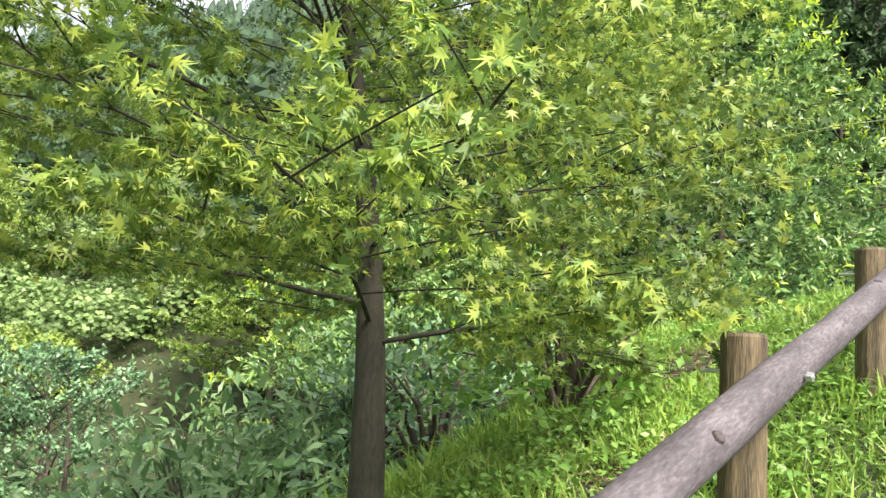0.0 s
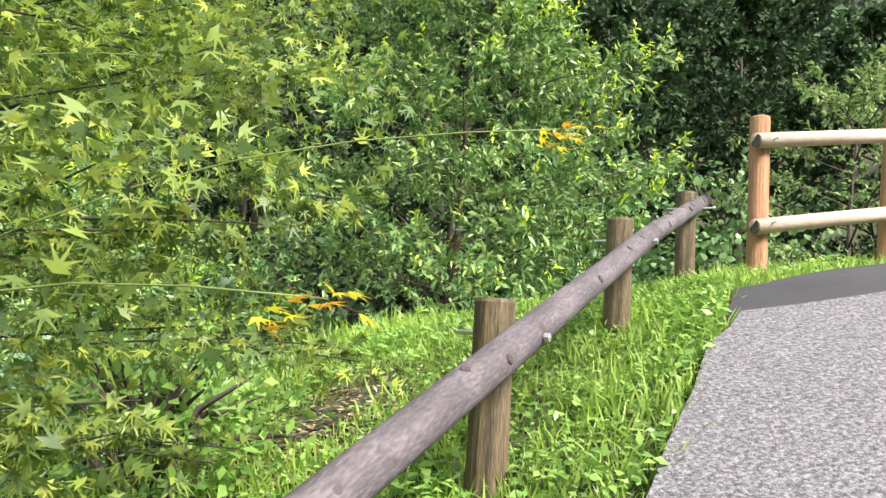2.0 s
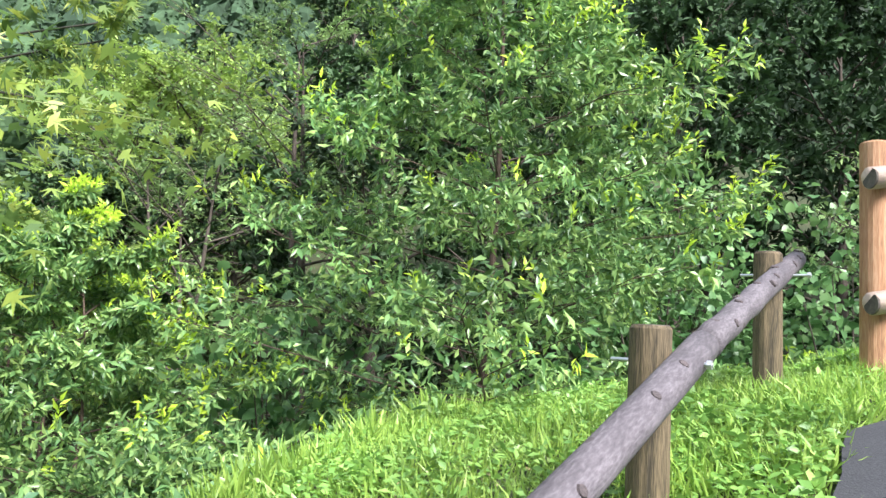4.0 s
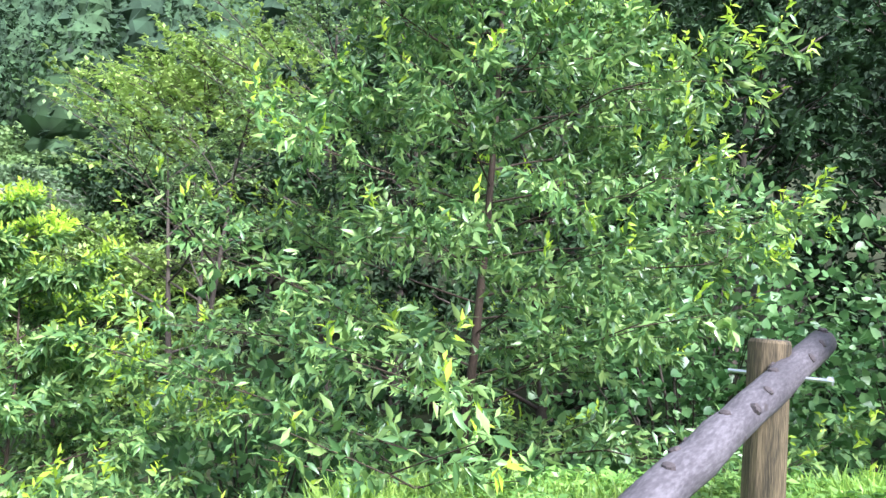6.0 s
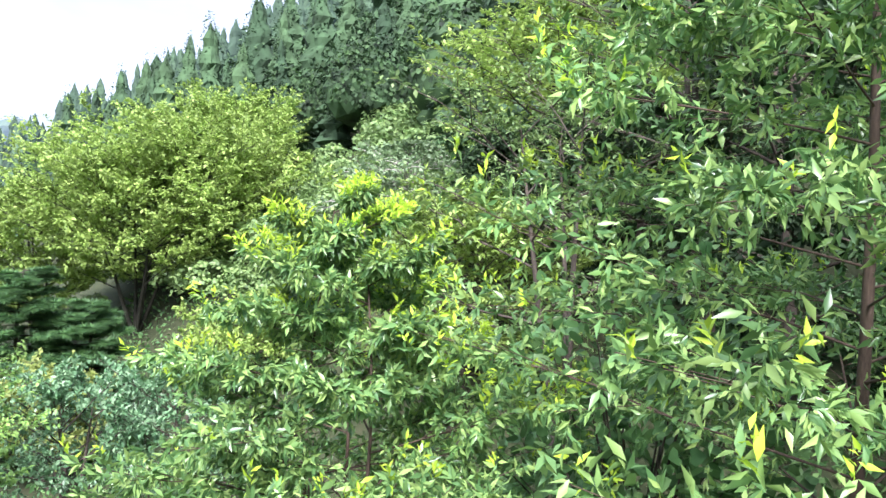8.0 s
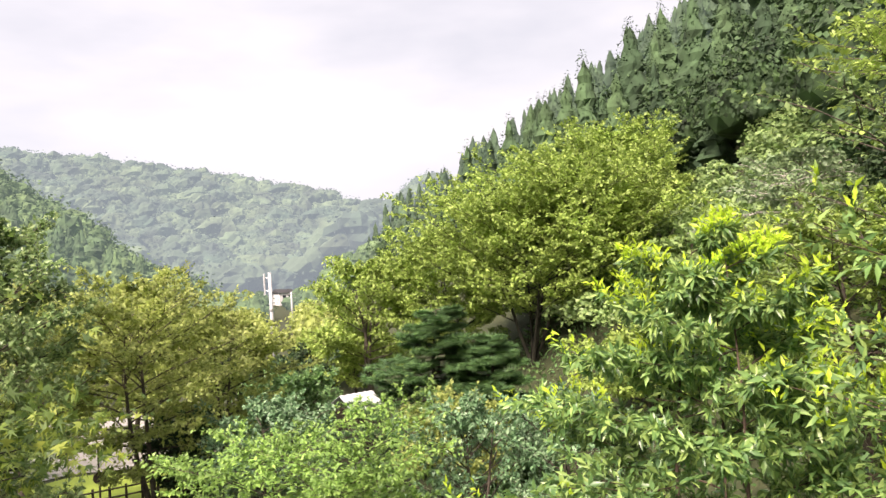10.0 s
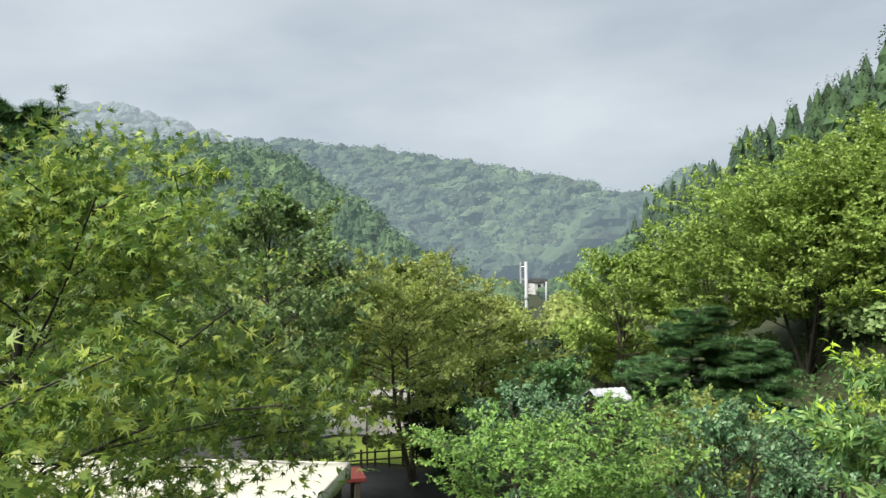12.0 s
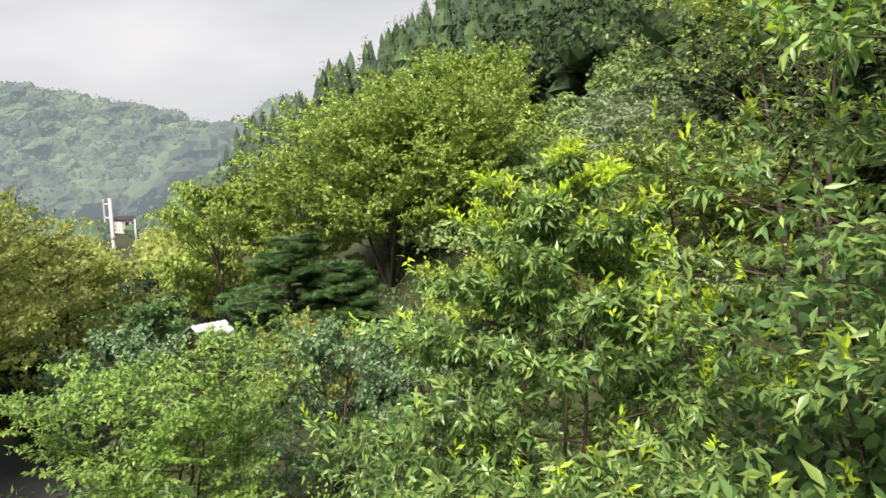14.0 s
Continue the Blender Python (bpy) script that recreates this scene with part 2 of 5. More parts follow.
def tube(points, radii, sides=8, cap=True, wobble=0.0, rng=None):
    """Verts and faces of a tapered round bar along points."""
    pts = [Vector(p) for p in points]
    verts, faces = [], []
    for i, p in enumerate(pts):
        d = (pts[min(i + 1, len(pts) - 1)] - pts[max(i - 1, 0)]).normalized()
        u = d.orthogonal().normalized() if abs(d.z) > 0.9 else d.cross(Vector((0, 0, 1))).normalized()
        v = d.cross(u).normalized()
        for k in range(sides):
            a = 2 * math.pi * k / sides
            r = radii[i] * (1 + (rng.uniform(-wobble, wobble) if rng else 0))
            verts.append(p + u * (math.cos(a) * r) + v * (math.sin(a) * r))
    for i in range(len(pts) - 1):
        for k in range(sides):
            a, b = i * sides + k, i * sides + (k + 1) % sides
            faces.append((a, b, b + sides, a + sides))
    if cap:
        faces.append(tuple(range(sides - 1, -1, -1)))
        faces.append(tuple((len(pts) - 1) * sides + k for k in range(sides)))
    return verts, faces


def join(pieces):
    verts, faces = [], []
    for v, f in pieces:
        o = len(verts)
        verts += list(v)
        faces += [tuple(i + o for i in q) for q in f]
    return verts, faces


def box(x0, y0, z0, x1, y1, z1, bevel=0.0):
    bm = bmesh.new()
    bmesh.ops.create_cube(bm, size=1)
    for v in bm.verts:
        v.co = Vector(((x0 + x1) / 2 + v.co.x * (x1 - x0), (y0 + y1) / 2 + v.co.y * (y1 - y0), (z0 + z1) / 2 + v.co.z * (z1 - z0)))
    if bevel:
        bmesh.ops.bevel(bm, geom=list(bm.edges), offset=bevel, segments=1, affect="EDGES")
    out = ([v.co.copy() for v in bm.verts], [tuple(v.index for v in f.verts) for f in bm.faces])
    bm.verts.index_update()
    out = ([v.co.copy() for v in bm.verts], [tuple(v.index for v in f.verts) for f in bm.faces])
    bm.free()
    return out


# ---- leaf shapes: x across, y along the leaf, z its fold ----
def shape_lance():
    v = [(0, 0, 0), (0.16, 0.42, 0.05), (0, 0.47, -0.01), (-0.16, 0.42, 0.05), (0, 1, -0.16)]
    return np.array(v), np.array([(0, 1, 2), (0, 2, 3), (1, 4, 2), (2, 4, 3)])


def shape_oval():
    v = [(0, 0, 0), (0.26, 0.45, 0.06), (0, 1, -0.05), (-0.26, 0.45, 0.06), (0, 0.5, 0)]
    return np.array(v), np.array([(0, 1, 4), (1, 2, 4), (2, 3, 4), (3, 0, 4)])


def shape_broad():
    v = [(0, 0.1, 0), (0.3, 0, 0.04), (0.5, 0.35, 0.07), (0.3, 0.75, 0.02), (0, 1, -0.08), (-0.3, 0.75, 0.02), (-0.5, 0.35, 0.07), (-0.3, 0, 0.04), (0, 0.45, -0.02)]
    return np.array(v), np.array([(8, k, (k + 1) % 8) for k in range(8)])


def shape_quad():
    v = [(0, 0, 0), (0.28, 0.5, 0.08), (0, 1, -0.05), (-0.28, 0.5, 0.08)]
    return np.array(v), np.array([(0, 1, 2), (0, 2, 3)])


def shape_maple():
    """Five pointed fingers round the stalk."""
    v = [(0, 0.32, 0)]
    lobes = [(-98, 0.5), (-46, 0.78), (0, 0.95), (46, 0.78), (98, 0.5)]
    for k, (a, r) in enumerate(lobes):
        if k:
            m = radians((a + lobes[k - 1][0]) / 2)
            v.append((0.13 * math.sin(m), 0.32 + 0.14 * math.cos(m), 0.015))
        b = radians(a)
        v.append((r * 0.8 * math.sin(b), 0.32 + r * 0.72 * math.cos(b), -0.12 * r))
    v.append((0, 0.12, 0))
    k = len(v)
    f = [(0, i, i + 1) for i in range(1, k - 1)] + [(0, k - 1, 1)]
    return np.array(v), np.array(f)


def shape_needles():
    """A tuft: four narrow fingers spread out."""
    v, f = [], []
    for k in range(4):
        a = radians(-54 + 36 * k)
        o = len(v)
        v += [(-0.09, 0, 0), (0.09, 0, 0), (math.sin(a), math.cos(a), 0.12 * (k % 2) - 0.05)]
        f.append((o, o + 1, o + 2))
    return np.array(v), np.array(f)


def leaves(name, shape, pos, ways, sizes, mat, rng, flat=0.6):
    """One mesh of many leaves: at pos, pointing along ways, faces turned up by flat."""
    sv, sf = shape
    pos, ways, sizes = np.asarray(pos, float), np.asarray(ways, float), np.asarray(sizes, float)
    n = len(pos)
    y = ways / (np.linalg.norm(ways, axis=1, keepdims=True) + 1e-9)
    up = rng.normal(0, 1 - flat, (n, 3)) + np.array([0, 0, flat])
    x = np.cross(y, up)
    x /= np.linalg.norm(x, axis=1, keepdims=True) + 1e-9
    z = np.cross(x, y)
    v = pos[:, None, :] + sizes[:, None, None] * (sv[None, :, 0:1] * x[:, None, :] + sv[None, :, 1:2] * y[:, None, :] + sv[None, :, 2:3] * z[:, None, :])
    t = sf[None, :, :] + (np.arange(n) * len(sv))[:, None, None]
    return tri_mesh(name, v.reshape(-1, 3), t.reshape(-1, 3), mat)


def unit(a):
    return a / (np.linalg.norm(a, axis=-1, keepdims=True) + 1e-9)


def branching(rng, height, spread, limbs=16, first=0.15, rise=35, droop=0.0, profile="round", stems=1, twigs=7, subs=7, lean=(0, 0), radius=0.09, narrow=0.35, away=None, layer=0.0, limb_share=0.3):
    """Wood of a tree (as tubes) and its twigs (root, way, length)."""
    wood, roots, ways, lens = [], [], [], []
    for s in range(stems):
        a0 = rng.uniform(0, 6.28)
        off = 0 if stems == 1 else spread * 0.28
        top = np.array([lean[0] + off * math.cos(a0 + s * 6.28 / stems), lean[1] + off * math.sin(a0 + s * 6.28 / stems), height * rng.uniform(0.9, 1.0)])
        us = np.linspace(0, 1, 8)
        bend = rng.normal(0, 0.03 * height, 3) * np.array([1, 1, 0])
        trunk = us[:, None] * top + (np.sin(us * 3.14)[:, None]) * bend
        r0 = radius / math.sqrt(stems)
        wood.append((trunk, r0 * (1 - 0.88 * us), 8))
        for k in range(limbs // stems):
            u = first + (1 - first) * ((k + rng.uniform(0.2, 0.8)) / (limbs // stems)) ** 0.9
            base = np.array([np.interp(u, us, trunk[:, c]) for c in range(3)])
            w = (u - first) / (1 - first)
            if profile == "round":
                ln = spread * (0.45 + 0.75 * math.sin(math.pi * min(1, w * 0.8 + 0.15))) * (1 if w < 0.85 else 0.7)
            elif profile == "cone":
                ln = spread * (1.05 - 0.85 * w)
            else:
                ln = spread * (0.55 + 0.45 * w)
            ln *= rng.uniform(0.75, 1.1)
            az = k * 2.4 + rng.uniform(-0.4, 0.4) + s
            el = radians(rise + 35 * w * (profile != "cone") + rng.uniform(-10, 10))
            d = np.array([math.cos(az) * math.cos(el), math.sin(az) * math.cos(el), math.sin(el)])
            if away is not None:
                ln *= 1 - 0.12 * max(0.0, float(np.dot(d, away)))
            vs = np.linspace(0, 1, 6)
            limb = base + (vs[:, None] * d) * ln + (vs[:, None] ** 2) * np.array([0, 0, -droop * ln]) + rng.normal(0, 0.02 * ln, (6, 3)) * vs[:, None]
            wood.append((limb, r0 * limb_share * (1 - 0.6 * w) * (1 - 0.85 * vs) + 0.003, 5))
            for j in range(subs):
                v0 = 0.22 + 0.78 * (j + rng.uniform(0, 1)) / subs
                b2 = np.array([np.interp(v0, vs, limb[:, c]) for c in range(3)])
                side = unit(np.cross(d, [0, 0, 1])) * (1 if j % 2 else -1)
                d2 = unit(d * rng.uniform(0.5, 1.0) + side * rng.uniform(0.4, 1.0) + np.array([0, 0, rng.uniform(-0.15, 0.35) * (1 - layer) - droop * 0.4]))
                l2 = ln * narrow * rng.uniform(0.7, 1.2) * (1.15 - 0.5 * v0)
                sub = b2 + np.linspace(0, 1, 4)[:, None] * d2 * l2 + (np.linspace(0, 1, 4)[:, None] ** 2) * np.array([0, 0, -droop * l2 * 0.5])
                wood.append((sub, np.linspace(0.35, 0.1, 4) * r0 * 0.73 * limb_share + 0.002, 4))
                for q in range(twigs):
                    e = (q + rng.uniform(0.3, 1)) / twigs
                    b3 = b2 + (sub[-1] - b2) * e
                    d3 = unit(d2 * 0.7 + rng.normal(0, 0.6, 3) * np.array([1, 1, 1 - layer]))
                    roots.append(b3)
                    ways.append(d3)
                    lens.append(l2 * 0.42 * rng.uniform(0.6, 1.2))
    roots, ways, lens = np.array(roots), np.array(ways), np.array(lens)
    tips = roots + ways * lens[:, None]
    fz = height / np.percentile(tips[:, 2], 99.5)
    fr = spread / np.percentile(np.linalg.norm(tips[:, :2] - np.array(lean), axis=1), 96)
    k = np.array([fr, fr, fz])
    wood = [(w * k, r, c) for w, r, c in wood]
    return wood, roots * k, ways, lens * min(fr, 1.15)


def tree(name, place, label, category, seed, shape, leaf, size, mat, per_twig=5, bark=None, tips=None, tip_share=0.1, tip_high=0.35, flat=0.6, hang=0.25, keep=None, group="", **how):
    """A tree: trunk with its limbs, crown of single leaves, and young shoots where it has them."""
    rng = np.random.default_rng(seed)
    wood, roots, ways, lens = branching(rng, **how)
    t = thing(name, place, label, category, group)
    if keep is not None:
        wood = [w for w in wood if w[2] == 8 or keep(w[0][1:]).all()]
    trunks = [tube(w[0], w[1], w[2], False) for w in wood if w[2] == 8]
    limbs = [tube(w[0], w[1], w[2], False) for w in wood if w[2] != 8]
    v, f = join(trunks)
    part("trunk", link_mesh("trunk", v, f, bark or BARK, True), t)
    v, f = join(limbs)
    part("limb_work", link_mesh("limb_work", v, f, bark or BARK, True), t)
    n = len(roots)
    if keep is not None:
        ok = keep(roots)
        roots, ways, lens = roots[ok], ways[ok], lens[ok]
        n = len(roots)
    e = rng.uniform(0.1, 1.05, (n, per_twig))
    p = roots[:, None, :] + ways[:, None, :] * (lens[:, None] * e)[:, :, None]
    d = unit(ways[:, None, :] * 0.6 + rng.normal(0, 0.55, (n, per_twig, 3)) * np.array([1, 1, 1 - 0.5 * how.get("layer", 0)]) + np.array([0, 0, -hang]))
    p, d = p.reshape(-1, 3), d.reshape(-1, 3)
    sz = leaf * rng.uniform(0.6, 1.25, len(p)) * size
    part("crown", leaves("crown", shape, p, d, sz, mat, rng, flat), t)
    if tips:
        rad, rung = np.linalg.norm(roots[:, :2], axis=1), np.clip((roots[:, 2] / how["height"] * 10).astype(int), 0, 11)
        rim = np.array([rad[rung == q].max() if (rung == q).any() else 1.0 for q in range(12)])
        out = np.argsort(-(rad / rim[rung] + tip_high * roots[:, 2] / how["height"] + rng.uniform(0, 0.55, n)))[: int(n * tip_share)]
        m = 7
        u = np.linspace(0.2, 1.0, m)
        dd = unit(ways[out] * 0.5 + np.array([0, 0, 0.7]))
        p2 = roots[out][:, None, :] + ways[out][:, None, :] * lens[out][:, None, None] * 0.7 + dd[:, None, :] * (u[None, :, None] * leaf * 1.5)
        d2 = unit(dd[:, None, :] * 0.5 + rng.normal(0, 0.6, (len(out), m, 3)))
        part("young_growth", leaves("young_growth", shape, p2.reshape(-1, 3), d2.reshape(-1, 3), leaf * 0.85 * rng.uniform(0.6, 1.1, len(out) * m), tips, rng, 0.4), t, "bright yellow-green young shoots")["kind"] = "stuff"
    return t


# ---- the lie of the land ----
SX, SY = 0.65, 0.76          # the way uphill
NX, NY = -0.76, 0.65         # to the valley side
GX, GY = 0.375, 0.927        # up the forest hillside
EX, EY = 3.85, 4.86


def along(s, n, z=0.0):
    return Vector((s * SX + n * NX, s * SY + n * NY, z))


def smooth(a, b, x):
    t = np.clip((x - a) / (b - a), 0, 1)
    return t * t * (3 - 2 * t)


def ridge(az, d, azs, els, dist, width):
    el = np.interp(az, azs, els)
    return np.tan(np.radians(el)) * dist * np.exp(-((d - dist) / width) ** 2)


def land(x, y):
    x, y = np.asarray(x, float), np.asarray(y, float)
    s, n = x * SX + y * SY, x * NX + y * NY
    z = 0.37 * np.clip(s, -14, 6.0) + 0.37 * 1.4 * (1 - np.exp(-np.clip(s - 6.0, 0, None) / 1.4))
    z = z - 0.17 * smooth(0.1, 0.9, n) - 0.20 * np.clip(n - 1.0, 0, 2.1)
    z = z + 0.13 * np.clip(-n, 0, 2.5) * smooth(6.0, 7.6, s)
    out = np.clip(np.maximum(n - 3.0, 0), 0, 200)
    past = np.clip(s - 9.0, 0, 200) * smooth(-1, 0.5, n + 0.3 * (s - 9.0))
    z = z - 0.75 * out - 0.55 * past
    floor_z = -3.2 - 0.02 * np.clip(np.hypot(x, y) - 20, 0, 400)
    z = np.maximum(z, floor_z)
    dx, dy = x - EX, y - EY
    d = np.hypot(dx, dy)
    az = np.degrees(np.arctan2(-dx, dy))
    hill = 0.6 * (dx * GX + dy * GY - 9.0) - 2.0
    hill = np.minimum(hill, 75 + 0.1 * hill)
    z = np.where(dx * GX + dy * GY > 5, np.maximum(z, hill * smooth(5, 14, dx * GX + dy * GY) + floor_z * (1 - smooth(5, 14, dx * GX + dy * GY))), z)
    z = np.maximum(z, floor_z + ridge(az, d, [40, 74, 78, 84, 88, 95, 107, 130, 170, 180], [0, 0, 1.6, 6.4, 8.8, 9.6, 9.8, 9, 4, 0], 260, 95))
    z = np.maximum(z, floor_z + ridge(az, d, [20, 50, 61, 66, 74, 80, 87, 110, 150], [2, 3.4, 4.5, 6.1, 7.5, 8.5, 9.2, 8.4, 3], 760, 230))
    z = np.maximum(z, floor_z + ridge(az, d, [60, 88, 93, 99, 104, 112, 150], [0, 6, 9.6, 11.0, 11.0, 9, 4], 1400, 300))
    return z


def ground_at(x, y):
    return float(land(x, y))


def build_ground():
    u = np.linspace(-1, 1, 261)
    c = np.sinh(u * 6.2) / np.sinh(6.2) * 2600
    X, Y = np.meshgrid(c + 2.5, c + 5.5)
    Z = land(X, Y)
    m = len(c)
    verts = np.stack([X.ravel(), Y.ravel(), Z.ravel()], 1)
    i = np.arange(m * m).reshape(m, m)
    a, b, cc, d = i[:-1, :-1].ravel(), i[:-1, 1:].ravel(), i[1:, 1:].ravel(), i[1:, :-1].ravel()
    tris = np.concatenate([np.stack([a, b, cc], 1), np.stack([a, cc, d], 1)])
    me = tri_mesh("ground", verts, tris, SOIL)
    me.polygons.foreach_set("use_smooth", [True] * len(me.polygons))
    tagged(new("ground", me), "dark forest soil falling away to a wooded valley", "ground", kind="structure")


build_ground()


def strip(name, rows, mat, lift, label, thick=0.12):
    """A paved sheet over the ground, with a real edge. rows: (s, n_right, n_left)."""
    verts, faces = [], []
    cols = 9
    for s, n0, n1 in rows:
        for k in range(cols):
            n = n0 + (n1 - n0) * k / (cols - 1)
            p = along(s + 0.7 * max(0.0, -n) * float(smooth(3.0, 6.0, s)), n)
            verts.append((p.x, p.y, ground_at(p.x, p.y) + lift))
    m = len(verts)
    verts += [(x, y, z - thick) for x, y, z in verts]
    for i in range(len(rows) - 1):
        for k in range(cols - 1):
            a = i * cols + k
            faces.append((a, a + cols, a + cols + 1, a + 1))
        for k in (0, cols - 1):
            a = i * cols + k
            q = (a, a + cols, a + cols + m, a + m)
            faces.append(q if k else q[::-1])
    for i in (0, len(rows) - 1):
        for k in range(cols - 1):
            a = i * cols + k
            faces.append((a, a + 1, a + 1 + m, a + m))
    return tagged(new(name, link_mesh(name, verts, faces, mat)), label, "path", kind="structure")


RNG = random.Random(4)
conc = [(-6 + 0.25 * k, -2.3, 0.17 + 0.16 * max(0, 4.6 - (-6 + 0.25 * k)) * 0.25 - 0.12 * max(0, -6 + 0.25 * k - 5.2) + RNG.uniform(-0.03, 0.03)) for k in range(49)]
strip("path", conc, CONCRETE, 0.065, "pale rough washed-concrete footpath climbing beside the fence")
tar = [(6.0 + 0.2 * k, -6.0, 0.12 + RNG.uniform(-0.03, 0.03) - 0.5 * max(0, k - 3) * 0.2 * (1 + 0.12 * k)) for k in range(13)]
strip("road", tar, ASPHALT, 0.05, "dark asphalt strip at the top of the path")


# ---- the low log fence beside the path ----
def low_fence():
    fence = thing("log_fence", (2.29, 3.83, ground_at(2.29, 3.83)), "low fence of round wooden posts carrying one weathered grey log", "fence")
    inv = fence.matrix_basis.inverted()
    step = Vector((1.178, 1.265, 0.583))
    first = Vector((2.235, 3.835, 2.215))
    rngl = random.Random(9)
    for k in range(-2, 3):
        top = first + step * k
        if k == 2:
            top = Vector((4.67, 6.38, 3.30))
        z0 = ground_at(top.x, top.y)
        h = top.z - z0
        holder = Vector((top.x, top.y, z0))
        v, f = tube([(0, 0, -0.4), (0, 0, 0), (0, 0, h * 0.5), (0, 0, h - 0.012), (0, 0, h)], [0.079, 0.079, 0.078, 0.077, 0.071], 18, True, 0.02, rngl)
        post = part("post", link_mesh("post", v, f, POSTWOOD), fence)
        post.matrix_basis = inv @ Matrix.Translation(holder)
        v, f = tube([(0, 0, h - 0.004), (0, 0, h + 0.003)], [0.071, 0.068], 18, True)
        part("end_grain", link_mesh("end_grain", v, f, ENDGRAIN), post, "cracked grey end grain")
        side = Vector((0.74, -0.67, 0))
        v, f = tube([Vector((0, 0, h - 0.13)) - side * 0.15, Vector((0, 0, h - 0.13)) + side * 0.225], [0.008, 0.008], 8, True)
        part("bolt", link_mesh("bolt", v, f, STEEL), post, "protruding steel bolt")
        v, f = tube([Vector((0, 0, h - 0.13)) + side * 0.205, Vector((0, 0, h - 0.13)) + side * 0.222], [0.018, 0.018], 6, True)
        part("nut", link_mesh("nut", v, f, STEEL), post, "steel nut")
    side = Vector((0.74, -0.67, 0)) * 0.135

    def rail(k0, k1, r0, r1):
        a = first + step * k0 + side + Vector((0, 0, -0.13))
        b = first + step * k1 + side + Vector((0, 0, -0.13))
        if k1 > 1.5:
            b = b + Vector((0.0, 0.02, -0.10))
        pts, rad = [], []
        for j in range(15):
            u = j / 14
            pts.append(a.lerp(b, u) + Vector((rngl.uniform(-0.006, 0.006), rngl.uniform(-0.006, 0.006), rngl.uniform(-0.006, 0.006))))
            rad.append(r0 + (r1 - r0) * u + rngl.uniform(-0.002, 0.002))
        d = (b - a).normalized()
        q = d.to_track_quat("X", "Z")
        m = Matrix.Translation(a) @ q.to_matrix().to_4x4()
        mi = m.inverted()
        v, f = tube([mi @ p for p in pts], rad, 16, True, 0.02, rngl)
        ob = part("rail", link_mesh("rail", v, f, RAILWOOD, True), fence, "weathered purplish-grey log rail with knots")
        ob.matrix_basis = inv @ m
        for j in range(14):
            u = (j + rngl.uniform(0.1, 0.9)) / 14
            an = rngl.uniform(0.0, 3.0)
            rr = r0 + (r1 - r0) * u
            c = Vector(((b - a).length * u, math.cos(an) * rr, math.sin(an) * rr))
            nrm = Vector((0, math.cos(an), math.sin(an)))
            kv, kf = tube([c - nrm * 0.012, c + nrm * 0.003, c + nrm * 0.005], [0.022, 0.017, 0.009], 8, True)
            part("knot", link_mesh("knot", kv, kf, KNOT), ob)
    rail(-2.6, 1.12, 0.072, 0.062)
    rail(1.13, 2.28, 0.062, 0.058)


low_fence()


# ---- the taller two-rail fence at the bend ----
def tall_fence():
    p0 = Vector((5.18, 6.18, 0))
    step = Vector((1.50, 0.24, 0))
    fence = thing("two_rail_fence", (p0.x, p0.y, ground_at(p0.x, p0.y)), "newer orange-brown timber fence with two pale round rails", "fence")
    inv = fence.matrix_basis.inverted()
    rng = random.Random(21)
    base = [2.64, 2.93, 3.2, 3.45]
    tops = []
    for k in range(4):
        p = p0 + step * k
        h = 1.3
        z = base[k]
        v, f = tube([(0, 0, -0.5), (0, 0, 0), (0, 0, h * 0.5), (0, 0, h - 0.01), (0, 0, h)], [0.08, 0.08, 0.078, 0.078, 0.072], 18, True, 0.012, rng)
        post = part("post", link_mesh("post", v, f, NEWPOST), fence)
        post.matrix_basis = inv @ Matrix.Translation((p.x, p.y, z)) @ Matrix.Rotation(radians((0.5, 4.0, 1.0, 2.0)[k]), 4, "Y")
        tops.append(Vector((p.x, p.y, z)))
        for hz in (0.42, 1.08):
            v, f = tube([(0, 0.16, hz), (0, -0.23, hz)], [0.008, 0.008], 8, True)
            part("bolt", link_mesh("bolt", v, f, STEEL), post, "steel bolt")
    for hz in (0.40, 1.08):
        pts = [tops[0] + Vector((-0.12, -0.13, hz - 0.02))] + [t + Vector((0, -0.135, hz)) for t in tops[1:]] + [tops[-1] + Vector((0.5, 0, hz + 0.04))]
        a = pts[0]
        m = Matrix.Translation(a)
        v, f = tube([p - a for p in pts], [0.062, 0.06, 0.06, 0.058, 0.058], 16, True, 0.015, rng)
        ob = part("rail", link_mesh("rail", v, f, NEWRAIL, True), fence, "pale peeled round rail")
        ob.matrix_basis = inv @ m
        v, f = tube([Vector((-0.006, 0, 0)), Vector((0.004, 0, 0))], [0.056, 0.058], 16, True)
        part("rail_end", link_mesh("rail_end", v, f, ENDGRAIN), ob, "dark sawn rail end")


tall_fence()


